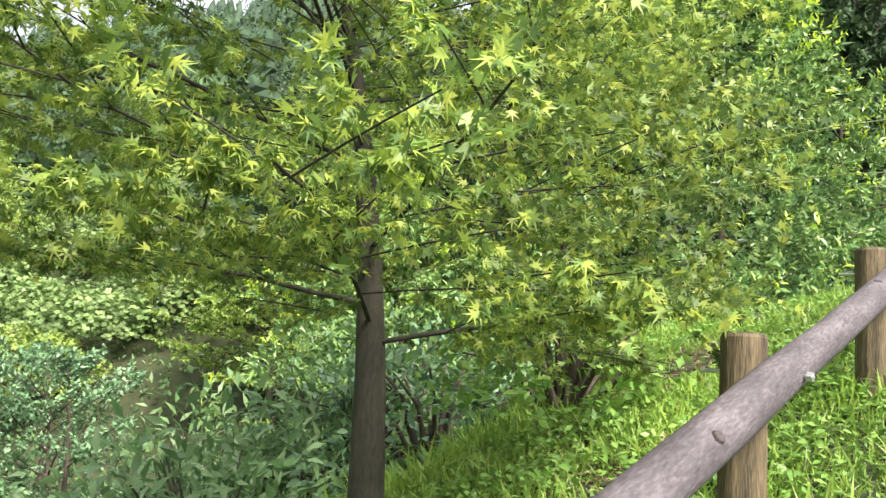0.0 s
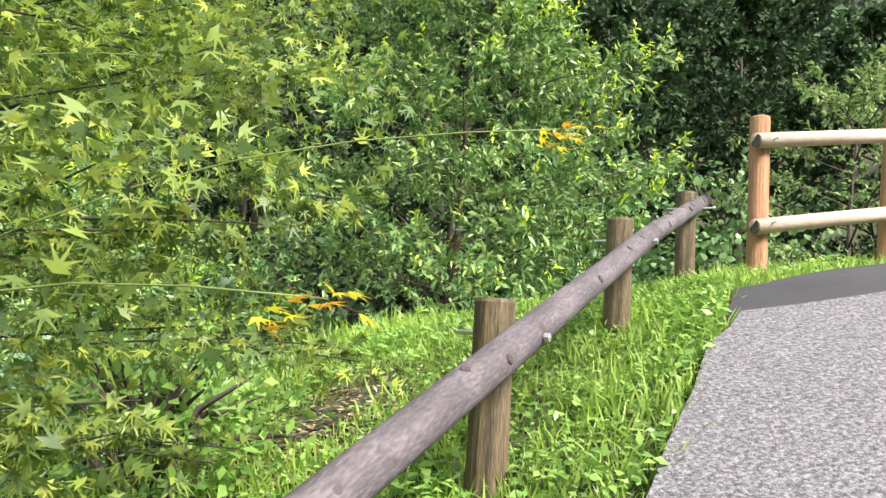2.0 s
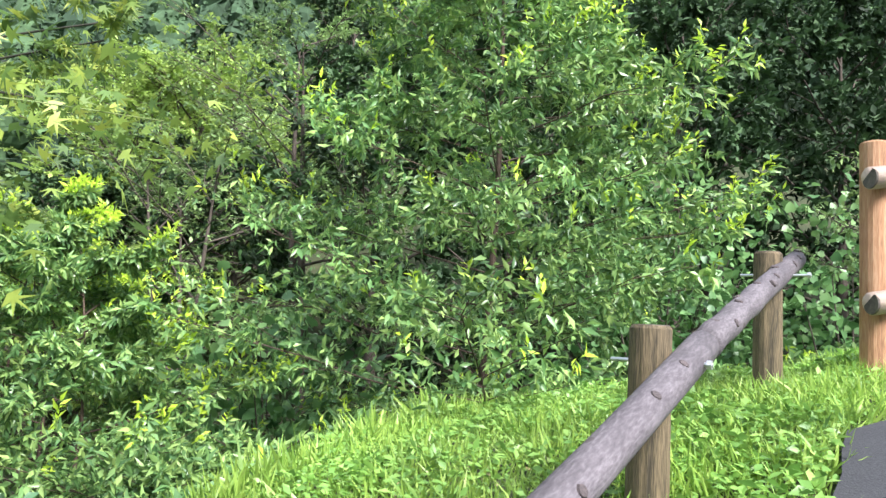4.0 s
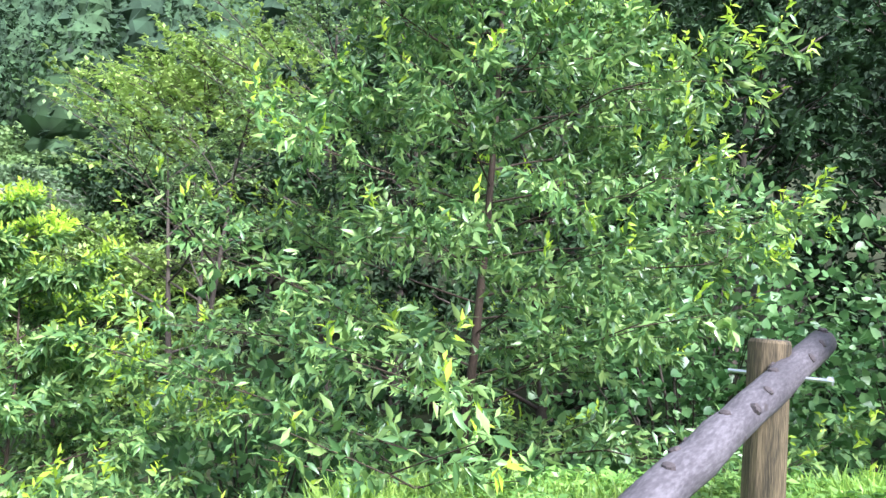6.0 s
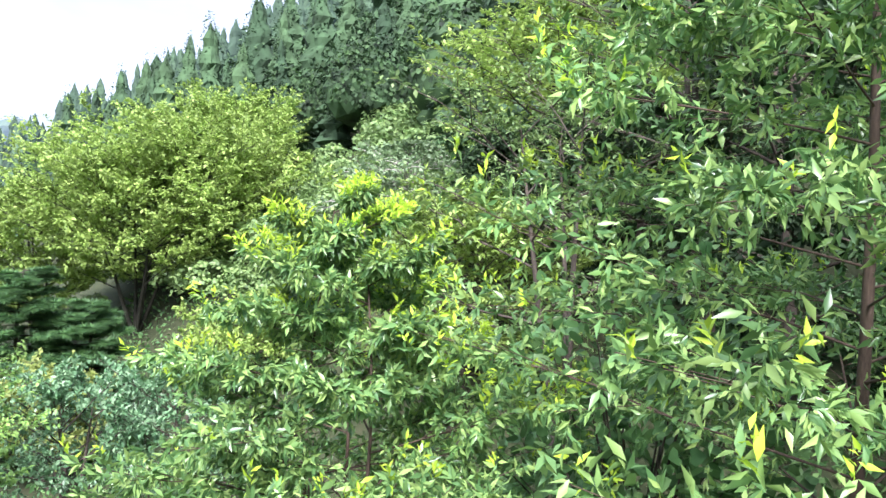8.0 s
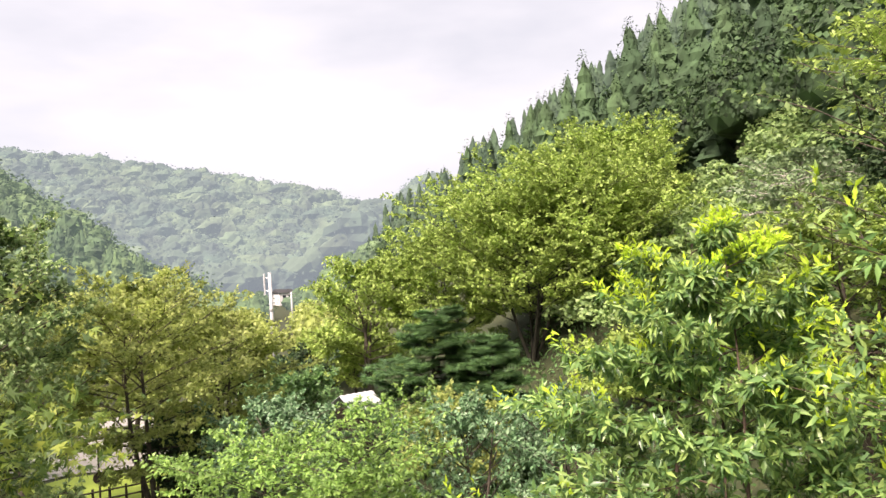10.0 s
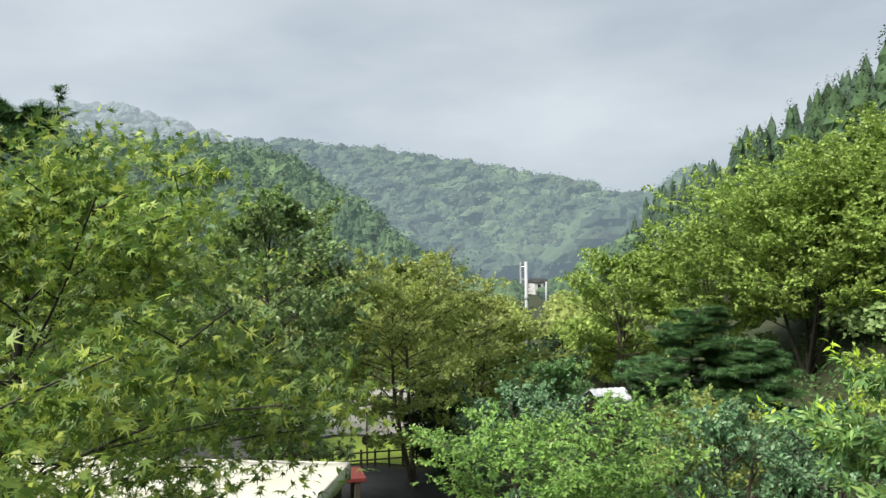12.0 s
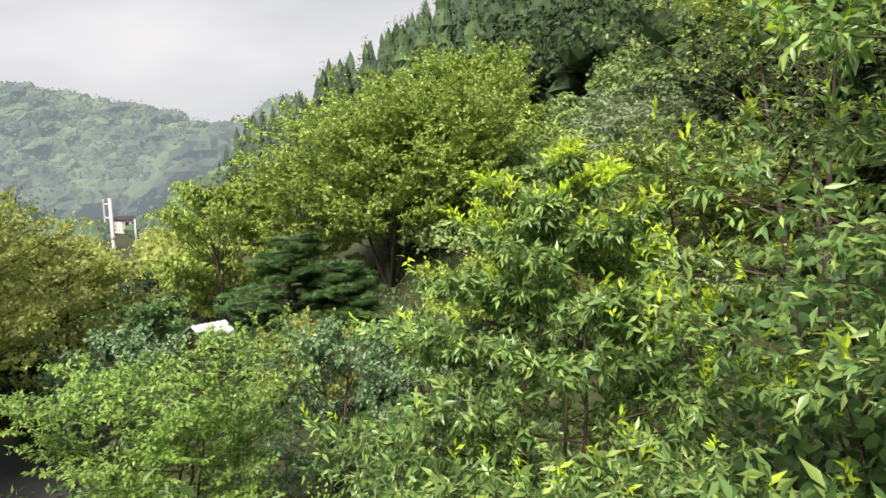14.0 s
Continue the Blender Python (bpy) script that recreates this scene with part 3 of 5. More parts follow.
# ---- the maple over the fence ----
def maple():
    place = (-0.25, 3.55, ground_at(-0.25, 3.55) - 0.05)
    h = 4.6 - place[2]

    def keep(r):
        x, y, z = r[:, 0] + place[0], r[:, 1] + place[1], r[:, 2] + place[2]
        bank, reach = x * NX + y * NY > 0.95, -0.30 * r[:, 0] + 0.95 * r[:, 1]
        low = (z > 1.45) | (x * SX + y * SY < 2.4)
        return bank & low & ((y < 4.5) | (z > 2.75)) & (z < 4.3) & (reach < np.clip(1.9 - 1.5 * (z - 2.9), 0.85, 1.9))
    t = tree("maple_tree", place, "Japanese maple with fine palmate green leaves leaning over the fence", "tree", 11, shape_maple(), 0.068, 1.0, MAPLE,
             per_twig=16, flat=0.5, hang=0.45, bark=MAPLEBARK, height=h, spread=2.45, limbs=64, first=0.3, rise=4, droop=0.07, profile="round", twigs=8, subs=9, radius=0.095, narrow=0.42, away=np.array([0.76, -0.65, 0]),
             lean=(-0.6, 0.1), layer=0.6, limb_share=0.12, keep=keep)
    rng = np.random.default_rng(5)
    inv = Matrix.Translation(place).inverted()
    for tip, start in (((2.03, 2.71, 2.57), (0.3, 3.3, 2.0)), ((1.42, 2.10, 2.12), (0.2, 3.0, 1.75)), ((1.8, 4.35, 3.2), (-0.1, 3.6, 2.7)),
                       ((1.55, 3.65, 2.9), (-0.2, 3.5, 2.5)), ((1.3, 3.2, 2.55), (-0.2, 3.5, 2.1)), ((1.15, 3.3, 2.1), (-0.2, 3.5, 1.8)), ((1.35, 4.1, 3.3), (-0.25, 3.6, 3.0)), ((0.95, 2.9, 3.0), (-0.25, 3.5, 2.6)),
                       ((-0.6, 4.9, 3.9), (-0.5, 3.6, 3.3)), ((-0.3, 4.7, 4.2), (-0.5, 3.6, 3.6)), ((0.6, 4.6, 3.6), (-0.4, 3.6, 3.1)), ((0.9, 4.5, 4.05), (-0.5, 3.6, 3.5)), ((-0.9, 5.5, 3.1), (-0.4, 3.6, 2.8)),
                       ((-0.3, 5.4, 3.2), (-0.4, 3.6, 2.9)), ((0.3, 5.0, 2.95), (-0.4, 3.6, 2.6)), ((0.2, 4.0, 4.5), (-0.6, 3.6, 3.8)), ((-0.3, 4.3, 4.55), (-0.6, 3.6, 3.9))):
        full = start[0] < 0
        a, b = inv @ Vector(start), inv @ Vector(tip)
        pts = [a.lerp(b, u / 7) + Vector((0, 0, 0.14 * math.sin(3.14 * u / 7))) for u in range(8)]
        v, f = tube(pts, [0.0036 - 0.00032 * k for k in range(8)], 6, True)
        br = part("long_branch", link_mesh("long_branch", v, f, TWIG, True), t, "long thin green branch")
        ps, ds = [], []
        count = 420 if full else 70
        for k in range(count):
            u = rng.uniform(0.25, 1.02) if full else rng.uniform(0.0, 0.78)
            p = a.lerp(b, u) + Vector((0, 0, 0.14 * math.sin(3.14 * u)))
            ps.append(p + (Vector((rng.normal(0, 0.17), rng.normal(0, 0.17), rng.normal(-0.03, 0.06))) if full else Vector(rng.normal(0, 0.09, 3))))
            ds.append(Vector(rng.normal(0, 1, 3)) + (b - a).normalized() * 0.8 - Vector((0, 0, 0.4)))
        tagged(part("leaf_spray", leaves("leaf_spray", shape_maple(), ps, ds, rng.uniform(0.045, 0.078, count), MAPLE, rng, 0.6), br), kind="stuff")
        if not full:
            ps = [b + Vector(rng.normal(0, 0.012, 3)) + (b - a).normalized() * rng.uniform(-0.11, 0.03) for k in range(16)]
            ds = [Vector(rng.normal(0, 0.28, 3)) + (b - a).normalized() * 1.3 - Vector((0, 0, 0.35)) for k in range(16)]
            part("yellow_foliage", leaves("yellow_foliage", shape_maple(), ps, ds, rng.uniform(0.03, 0.048, 16), YELLOW, rng, 0.8), br, "leaves turned yellow and orange")


maple()

# ---- the trees beyond the grass bank ----
tree("oak_tree", (3.8, 10.5, ground_at(3.8, 10.5)), "young oak with long glossy leaves and a slim reddish trunk", "tree", 3, shape_lance(), 0.12, 1.0, LANCE, per_twig=12, flat=0.4, bark=REDBARK,
     tips=YOUNG, tip_share=0.2, height=8.8 - ground_at(4.0, 10.5), spread=2.7, limbs=72, first=0.09, rise=14, droop=0.02, profile="cone", twigs=7, subs=9, radius=0.055, narrow=0.36, limb_share=0.17)
tree("oak_tree", (-0.5, 10.2, ground_at(-0.5, 10.2)), "bushy oak with bright young shoots at the top", "tree", 8, shape_lance(), 0.12, 1.0, LANCE, per_twig=14, flat=0.45, bark=REDBARK,
     tips=YOUNG, tip_share=0.2, tip_high=1.1, height=4.0 - ground_at(-0.5, 10.2), spread=2.3, limbs=66, first=0.06, rise=22, profile="cone", twigs=6, subs=8, radius=0.06, stems=3, narrow=0.4)
tree("oak_sapling", (1.2, 9.0, ground_at(1.2, 9.0)), "low oak sapling with glossy leaves below the bank", "tree", 9, shape_lance(), 0.12, 1.0, LANCE, per_twig=7, bark=REDBARK,
     tips=YOUNG, tip_share=0.02, height=1.9 - ground_at(1.2, 9.0), spread=1.3, limbs=30, first=0.1, rise=20, profile="round", twigs=6, subs=7, radius=0.05, stems=3, narrow=0.4)


def thicket(name, place, rx, ry, h, n, shape, size, mat, label, seed, category="shrub"):
    """A mound of leaves over bent stems."""
    rng = np.random.default_rng(seed)
    t = thing(name, place, label, category)
    stems = []
    for k in range(26):
        a, r = rng.uniform(0, 6.28), math.sqrt(rng.uniform(0.05, 1)) * 0.9
        e = Vector((math.cos(a) * r * rx, math.sin(a) * r * ry, h * math.sqrt(max(0.05, 1 - r * r))))
        stems.append(tube([(0, 0, -0.1), e * 0.5 + Vector((0, 0, h * 0.18)), e], [0.03, 0.02, 0.006], 5, False))
    v, f = join(stems)
    part("stem_work", link_mesh("stem_work", v, f, BARK, True), t)
    a, q, r = rng.uniform(0, 6.28, n), rng.uniform(0, 1, n), rng.uniform(0.72, 1.05, n)
    lump = 1 + 0.16 * np.sin(a * 5 + seed) + 0.12 * np.sin(q * 11 + a * 3)
    el = np.arcsin(q)
    d = np.stack([np.cos(a) * np.cos(el), np.sin(a) * np.cos(el), np.sin(el)], 1)
    p = d * np.array([rx, ry, h]) * (r * lump)[:, None]
    w = unit(d + rng.normal(0, 0.7, (n, 3)) - np.array([0, 0, 0.35]))
    part("foliage", leaves("foliage", shape, p, w, size * rng.uniform(0.6, 1.3, n), mat, rng, 0.6), t)
    return t


thicket("vine_thicket", (1.6, 13.6, ground_at(1.6, 13.6)), 2.6, 2.2, 2.6 - ground_at(1.6, 13.6), 5200, shape_broad(), 0.17, VINE, "mound of climbing vines with broad pale-green leaves", 31)
thicket("vine_thicket", (2.5, 11.2, ground_at(2.5, 11.2)), 2.0, 1.5, 0.9 - ground_at(2.5, 11.2), 2600, shape_broad(), 0.15, VINE, "low vine mound with broad leaves below the oak", 32)
thicket("vine_thicket", (7.3, 13.8, ground_at(7.3, 13.8)), 2.2, 2.0, 5.2 - ground_at(7.3, 13.8), 9000, shape_broad(), 0.13, VINE, "vine-draped thicket climbing a dark tree", 33)
thicket("vine_thicket", (9.8, 12.5, ground_at(9.8, 12.5)), 2.4, 1.8, 4.2 - ground_at(9.8, 12.5), 7000, shape_broad(), 0.13, VINE, "vine-covered bank behind the two-rail fence", 34)
thicket("shrub", (-2.4, 12.4, ground_at(-2.4, 12.4) - 0.05), 2.2, 1.8, 3.0, 4200, shape_oval(), 0.11, LANCE, "dense leafy shrub filling the slope behind the bushy oak", 37)
thicket("shrub", (0.9, 5.2, ground_at(0.9, 5.2)), 0.9, 0.8, 0.75, 1500, shape_oval(), 0.09, WEED, "low leafy shrub under the maple", 35)
SASA = leaf_material("bamboo_grass_leaf", [(0.12, 0.24, 0.09), (0.2, 0.34, 0.13), (0.3, 0.44, 0.2)], 0.45, 0.35)
for k, (x, y, h) in enumerate([(-1.5, 5.6, 1.5), (-2.9, 6.2, 2.1), (-0.7, 6.8, 1.8), (-2.2, 7.6, 2.5), (-3.8, 5.0, 2.2), (-4.2, 7.2, 2.6)]):
    thicket("bamboo_grass", (x, y, ground_at(x, y) - 0.05), 1.1, 1.0, h, 2400, shape_lance(), 0.17, SASA, "clump of pale bamboo grass on the slope under the maple", 140 + k)
thicket("shrub", (0.1, 6.6, ground_at(0.1, 6.6)), 1.5, 1.2, 1.3, 2500, shape_oval(), 0.1, BLUISH, "green shrub on the slope below the fence", 36)

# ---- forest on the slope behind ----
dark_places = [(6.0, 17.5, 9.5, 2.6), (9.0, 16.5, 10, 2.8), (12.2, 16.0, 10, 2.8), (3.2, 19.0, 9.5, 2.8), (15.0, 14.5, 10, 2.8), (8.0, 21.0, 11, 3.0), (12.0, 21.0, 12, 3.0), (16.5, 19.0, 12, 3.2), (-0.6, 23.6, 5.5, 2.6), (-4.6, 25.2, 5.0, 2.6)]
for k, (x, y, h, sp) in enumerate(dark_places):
    tree("forest_tree", (x, y, ground_at(x, y) - 0.1), "dense dark evergreen tree on the hillside, clump shade in its leaf colour", "tree", 40 + k, shape_quad(), 0.19, 1.0, DARKLEAF, per_twig=12, height=h, spread=sp,
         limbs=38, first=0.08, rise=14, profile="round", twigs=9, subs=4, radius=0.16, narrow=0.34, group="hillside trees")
tree("layered_tree", (-0.8, 18.4, ground_at(-1.6, 18.0)), "open tree with dark bare trunks and flat layers of small leaves", "tree", 60, shape_oval(), 0.13, 1.0, LAYERLEAF, per_twig=6, height=9.0, spread=4.3,
     limbs=26, first=0.3, rise=5, profile="round", stems=3, twigs=6, subs=8, radius=0.2, flat=0.85, narrow=0.36, layer=0.85)
tree("layered_tree", (1.6, 20.5, ground_at(1.6, 20.5)), "tall open tree with flat leaf layers on the slope", "tree", 61, shape_oval(), 0.13, 1.0, LAYERLEAF, per_twig=6, height=10, spread=4.2,
     limbs=28, first=0.25, rise=6, profile="round", stems=2, twigs=6, subs=8, radius=0.2, flat=0.85, narrow=0.36, layer=0.85)
tree("maple_tree", (9.2, 9.3, ground_at(9.2, 9.3)), "slender maple with reddish shoots behind the two-rail fence", "tree", 63, shape_oval(), 0.09, 1.0, LAYERLEAF, per_twig=7, height=5.2, spread=1.9,
     limbs=22, first=0.3, rise=10, profile="round", twigs=6, subs=7, radius=0.06, flat=0.8)


# ---- the valley: trees by distance ----
def to_top(x, y, top):
    return top - ground_at(x, y)


def valley_tree(name, x, y, top, spread, label, seed, mat, leaf=0.16, shape=None, **how):
    how = dict(dict(limbs=26, first=0.18, rise=12, profile="round", twigs=6, subs=8, radius=0.14, per_twig=7, narrow=0.4), **how)
    return tree(name, (x, y, ground_at(x, y) - 0.05), label, how.pop("category", "tree"), seed, shape or (shape_oval() if math.hypot(x - EX, y - EY) < 18 else shape_quad()), leaf, 1.0, mat, height=to_top(x, y, top), spread=spread, **how)


valley_tree("broadleaf_tree", -16.2, 5.2, 6.0, 2.7, "dark green broadleaf tree with dense rounded crown", 70, BROAD, 0.14, limbs=44, twigs=8, per_twig=11)
valley_tree("broadleaf_tree", -15.2, 1.6, 5.2, 2.4, "dark broadleaf tree behind the maple", 71, BROAD, 0.15, limbs=36)
valley_tree("cherry_tree", -19.7, 9.7, 4.4, 3.3, "spreading cherry tree with olive-green thinning leaves", 72, CHERRY, 0.14, limbs=50, first=0.3, droop=0.12, stems=2, per_twig=8, twigs=8, layer=0.4, flat=0.4)
valley_tree("cherry_tree", -22.6, 12.6, 2.9, 2.8, "cherry tree with drooping olive-green branches", 73, CHERRY, 0.15, limbs=42, droop=0.15, stems=2, first=0.3, per_twig=8, twigs=7, layer=0.4, flat=0.4)
valley_tree("cherry_tree", -21.0, 6.4, 3.4, 2.2, "cherry tree with a thick dark trunk beside the lawn", 74, CHERRY, 0.15, limbs=26, first=0.45, radius=0.24)
valley_tree("shrub_tree", -9.0, 10.1, 1.4, 2.5, "wide feathery light-green shrub tree with arching stems", 75, BRIGHT, 0.1, shape_oval(), limbs=40, stems=5, first=0.35, rise=20, droop=0.15, profile="flat", twigs=8, per_twig=11, radius=0.1, flat=0.8, layer=0.6)
valley_tree("camellia_shrub", -9.6, 14.2, 1.1, 1.9, "grey-green glossy evergreen shrub", 76, BLUISH, 0.11, limbs=36, stems=3, per_twig=6, first=0.1, category="shrub")
valley_tree("camellia_shrub", -7.2, 15.2, 1.3, 1.7, "grey-green glossy evergreen shrub beside the oak", 77, BLUISH, 0.11, limbs=36, stems=3, per_twig=6, first=0.1, category="shrub")
valley_tree("camellia_shrub", -16.9, 12.1, 0.4, 2.0, "grey-green glossy evergreen shrub by the lot", 78, BLUISH, 0.13, limbs=36, stems=3, per_twig=6, first=0.1, category="shrub")
valley_tree("dark_shrub", -21.0, 10.9, -0.2, 1.5, "dark evergreen shrub by the wooden fence", 79, DARKLEAF, 0.14, limbs=30, stems=2, category="shrub")
valley_tree("layered_pine", -18.8, 19.4, 2.4, 3.2, "dark green conifer with flat layered branches", 80, PINE, 0.22, shape_needles(), limbs=64, first=0.05, rise=2, profile="cone", flat=0.9, per_twig=14, twigs=8, layer=0.85)
valley_tree("layered_pine", -17.0, 20.4, 1.4, 2.4, "dark green layered conifer beside the larger one", 81, PINE, 0.22, shape_needles(), limbs=50, first=0.05, rise=2, profile="cone", flat=0.9, per_twig=14, twigs=8, layer=0.85)
valley_tree("zelkova_tree", -24.5, 28.5, 8.5, 6.0, "large spreading yellow-green tree with forked dark trunks", 82, ZELKOVA, 0.19, limbs=80, stems=5, first=0.3, rise=22, twigs=8, per_twig=13, radius=0.24, flat=0.65, layer=0.65, bark=MAPLEBARK)
valley_tree("zelkova_tree", -30.0, 27.5, 6.0, 4.0, "rounded yellow-green tree at the foot of the hillside", 98, ZELKOVA, 0.19, limbs=56, stems=4, first=0.25, rise=18, twigs=8, per_twig=10, radius=0.22, flat=0.65, layer=0.65, bark=MAPLEBARK)
valley_tree("zelkova_tree", -22.6, 31.0, 9.3, 4.8, "spreading yellow-green tree with forked trunks on the slope", 83, ZELKOVA, 0.19, limbs=66, stems=4, first=0.3, rise=22, twigs=8, per_twig=13, radius=0.24, flat=0.65, layer=0.65, bark=MAPLEBARK)
valley_tree("zelkova_tree", -25.0, 36.5, 11.4, 4.6, "tall yellow-green tree rising behind its neighbours", 84, ZELKOVA, 0.19, limbs=60, stems=3, first=0.25, rise=22, twigs=7, per_twig=13, radius=0.24, flat=0.65, layer=0.65, bark=MAPLEBARK)
valley_tree("zelkova_tree", -34.0, 24.5, 4.8, 3.8, "yellow-green tree at the valley's edge", 85, ZELKOVA, 0.24, limbs=44, stems=3, first=0.2, twigs=7, radius=0.25, flat=0.8)
valley_tree("cherry_tree", -38.0, 25.5, 1.0, 2.8, "yellow-green roadside tree in the valley", 86, ZELKOVA, 0.24, limbs=36, stems=2)
valley_tree("cherry_tree", -43.0, 25.5, 0.0, 2.6, "yellow-green roadside tree farther down the valley", 87, CHERRY, 0.26, limbs=34, stems=2)
valley_tree("broadleaf_tree", -26.5, 16.8, -0.1, 2.4, "rounded mixed-green tree in the valley", 88, VINE, 0.18, limbs=34, stems=2)
valley_tree("broadleaf_tree", -30.5, 17.6, 0.3, 2.6, "rounded dark tree below the utility pole", 89, DARKLEAF, 0.2, limbs=34, stems=2)
valley_tree("broadleaf_tree", -31.0, 11.2, 2.2, 3.2, "olive-green tree beyond the lawn", 90, CHERRY, 0.2, limbs=34, stems=2, first=0.35)
valley_tree("broadleaf_tree", -36.0, 15.5, 2.2, 3.4, "mixed-green tree beyond the gravel", 91, CHERRY, 0.22, limbs=34, stems=2, first=0.3)
valley_tree("zelkova_tree", -3.0, 28.5, 12.0, 5.0, "tall yellow-green tree with layered sprays on the hillside", 92, ZELKOVA, 0.2, limbs=60, stems=2, first=0.12, rise=8, twigs=7, per_twig=8, radius=0.25, flat=0.85, layer=0.8)
valley_tree("zelkova_tree", -4.4, 20.6, 4.9, 3.4, "broad tree with flat olive leaf layers and a dark hollow beneath", 93, ZELKOVA, 0.14, limbs=48, stems=3, first=0.25, rise=5, twigs=7, per_twig=12, radius=0.2, flat=0.85, layer=0.8)
valley_tree("pale_tree", -9.6, 27.6, 6.9, 2.9, "pale grey-green tree with drooping bare branches", 94, PALE, 0.2, limbs=34, first=0.3, rise=15, droop=0.5, twigs=5, per_twig=4, bark=PALEBARK, limb_share=0.55, layer=0.5)
valley_tree("broadleaf_tree", -12.6, 23.4, 1.6, 2.6, "olive-green tree with dark trunks below the pale one", 95, ZELKOVA, 0.16, limbs=34, stems=3)
valley_tree("broadleaf_tree", -14.5, 17.2, 0.2, 1.9, "low olive-green tree among the shrubs", 96, CHERRY, 0.14, limbs=30, stems=3)
valley_tree("red_pine", -25.2, -3.0, 10.0, 3.2, "tall pine with flat dark needle tiers", 97, PINE, 0.3, shape_needles(), limbs=30, first=0.4, rise=4, flat=0.9, per_twig=12, layer=0.85)
for k, (x, y, top, sp) in enumerate([(-20.5, -2.0, 4.5, 2.6), (-24.0, 1.0, 5.2, 2.8), (-14.0, -3.0, 4.0, 2.4)]):
    valley_tree("broadleaf_tree", x, y, top, sp, "dark broadleaf tree screening the valley floor", 110 + k, BROAD, 0.18, limbs=30)
for k, (x, y, h) in enumerate([(-5.5, 7.8, 1.7), (-3.4, 8.4, 1.9), (-7.0, 8.6, 1.5), (-4.4, 11.8, 2.2), (-6.6, 12.2, 1.8), (-2.6, 5.0, 1.3), (-9.6, 7.6, 1.0)]):
    thicket("shrub", (x, y, ground_at(x, y) - 0.05), 1.5, 1.4, h, 2600, shape_oval(), 0.1, (VINE, WEED, BLUISH)[k % 3], "leafy green shrub on the slope below the path", 120 + k)

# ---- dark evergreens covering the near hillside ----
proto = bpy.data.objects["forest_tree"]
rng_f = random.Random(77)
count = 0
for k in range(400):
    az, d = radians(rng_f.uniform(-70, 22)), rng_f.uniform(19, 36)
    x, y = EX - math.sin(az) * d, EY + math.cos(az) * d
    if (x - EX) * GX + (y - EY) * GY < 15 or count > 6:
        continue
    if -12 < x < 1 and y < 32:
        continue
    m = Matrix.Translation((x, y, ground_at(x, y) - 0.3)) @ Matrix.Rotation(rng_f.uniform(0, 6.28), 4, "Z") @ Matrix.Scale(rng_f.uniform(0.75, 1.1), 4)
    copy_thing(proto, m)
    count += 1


# ---- woods on the hills ----
def conifer_shape(seed, n=330, size=0.045):
    """A ragged spire of drooping tufts, with boughs of uneven reach."""
    rng = np.random.default_rng(seed)
    u = rng.uniform(0, 1, n) ** 1.25
    a = rng.uniform(0, 6.28, n)
    bough = 0.75 + 0.3 * np.sin(a * 3 + 17 * u + seed) + 0.15 * np.sin(a * 5 - 29 * u)
    r = (0.2 * (1 - u) ** 0.75 + 0.012) * bough * np.sqrt(rng.uniform(0.35, 1.0, n))
    p = np.stack([np.cos(a) * r, np.sin(a) * r, 0.06 + 0.92 * u - 0.2 * r], 1)
    y = unit(np.stack([np.cos(a), np.sin(a), rng.normal(-0.15, 0.45, n)], 1) + rng.normal(0, 0.35, (n, 3)))
    x = unit(np.cross(y, np.array([0, 0, 1.0]) + rng.normal(0, 0.5, (n, 3))))
    sv, sf = shape_quad()
    w = size * rng.uniform(0.6, 1.3, n) * (1.25 - 1.02 * u)
    v = p[:, None, :] + w[:, None, None] * ((sv[None, :, 0:1] * 1.9) * x[:, None, :] + (sv[None, :, 1:2] - 0.5) * 1.7 * y[:, None, :])
    t = sf[None] + (np.arange(n) * len(sv))[:, None, None]
    return v.reshape(-1, 3), t.reshape(-1, 3)


def round_shape(seed, n=110, size=0.2, rag=0.3):
    """A lumpy crown of leaf sprays that lie roughly along its outline."""
    rng = np.random.default_rng(seed)
    a, q = rng.uniform(0, 6.28, n), rng.uniform(-0.35, 1, n)
    c = np.sqrt(1 - q * q)
    d = np.stack([np.cos(a) * c, np.sin(a) * c, q], 1)
    lump = 1 + 0.16 * np.sin(a * 4 + seed) * c + 0.1 * np.sin(q * 9 + a * 2)
    p = d * lump[:, None] * np.array([0.5, 0.5, 0.42]) * rng.uniform(0.85, 1.05, (n, 1)) + np.array([0, 0, 0.5])
    sv, sf = shape_quad()
    face = unit(d + np.array([0, 0, 0.25]) + rng.normal(0, rag, (n, 3)))
    y = unit(np.cross(face, rng.normal(0, 1, (n, 3))))
    x = np.cross(y, face)
    z = np.cross(x, y)
    v = p[:, None, :] + size * ((sv[None, :, 0:1] * 1.8) * x[:, None, :] + (sv[None, :, 1:2] - 0.5) * y[:, None, :] + sv[None, :, 2:3] * z[:, None, :])
    t = sf[None] + (np.arange(n) * len(sv))[:, None, None]
    return v.reshape(-1, 3), t.reshape(-1, 3)


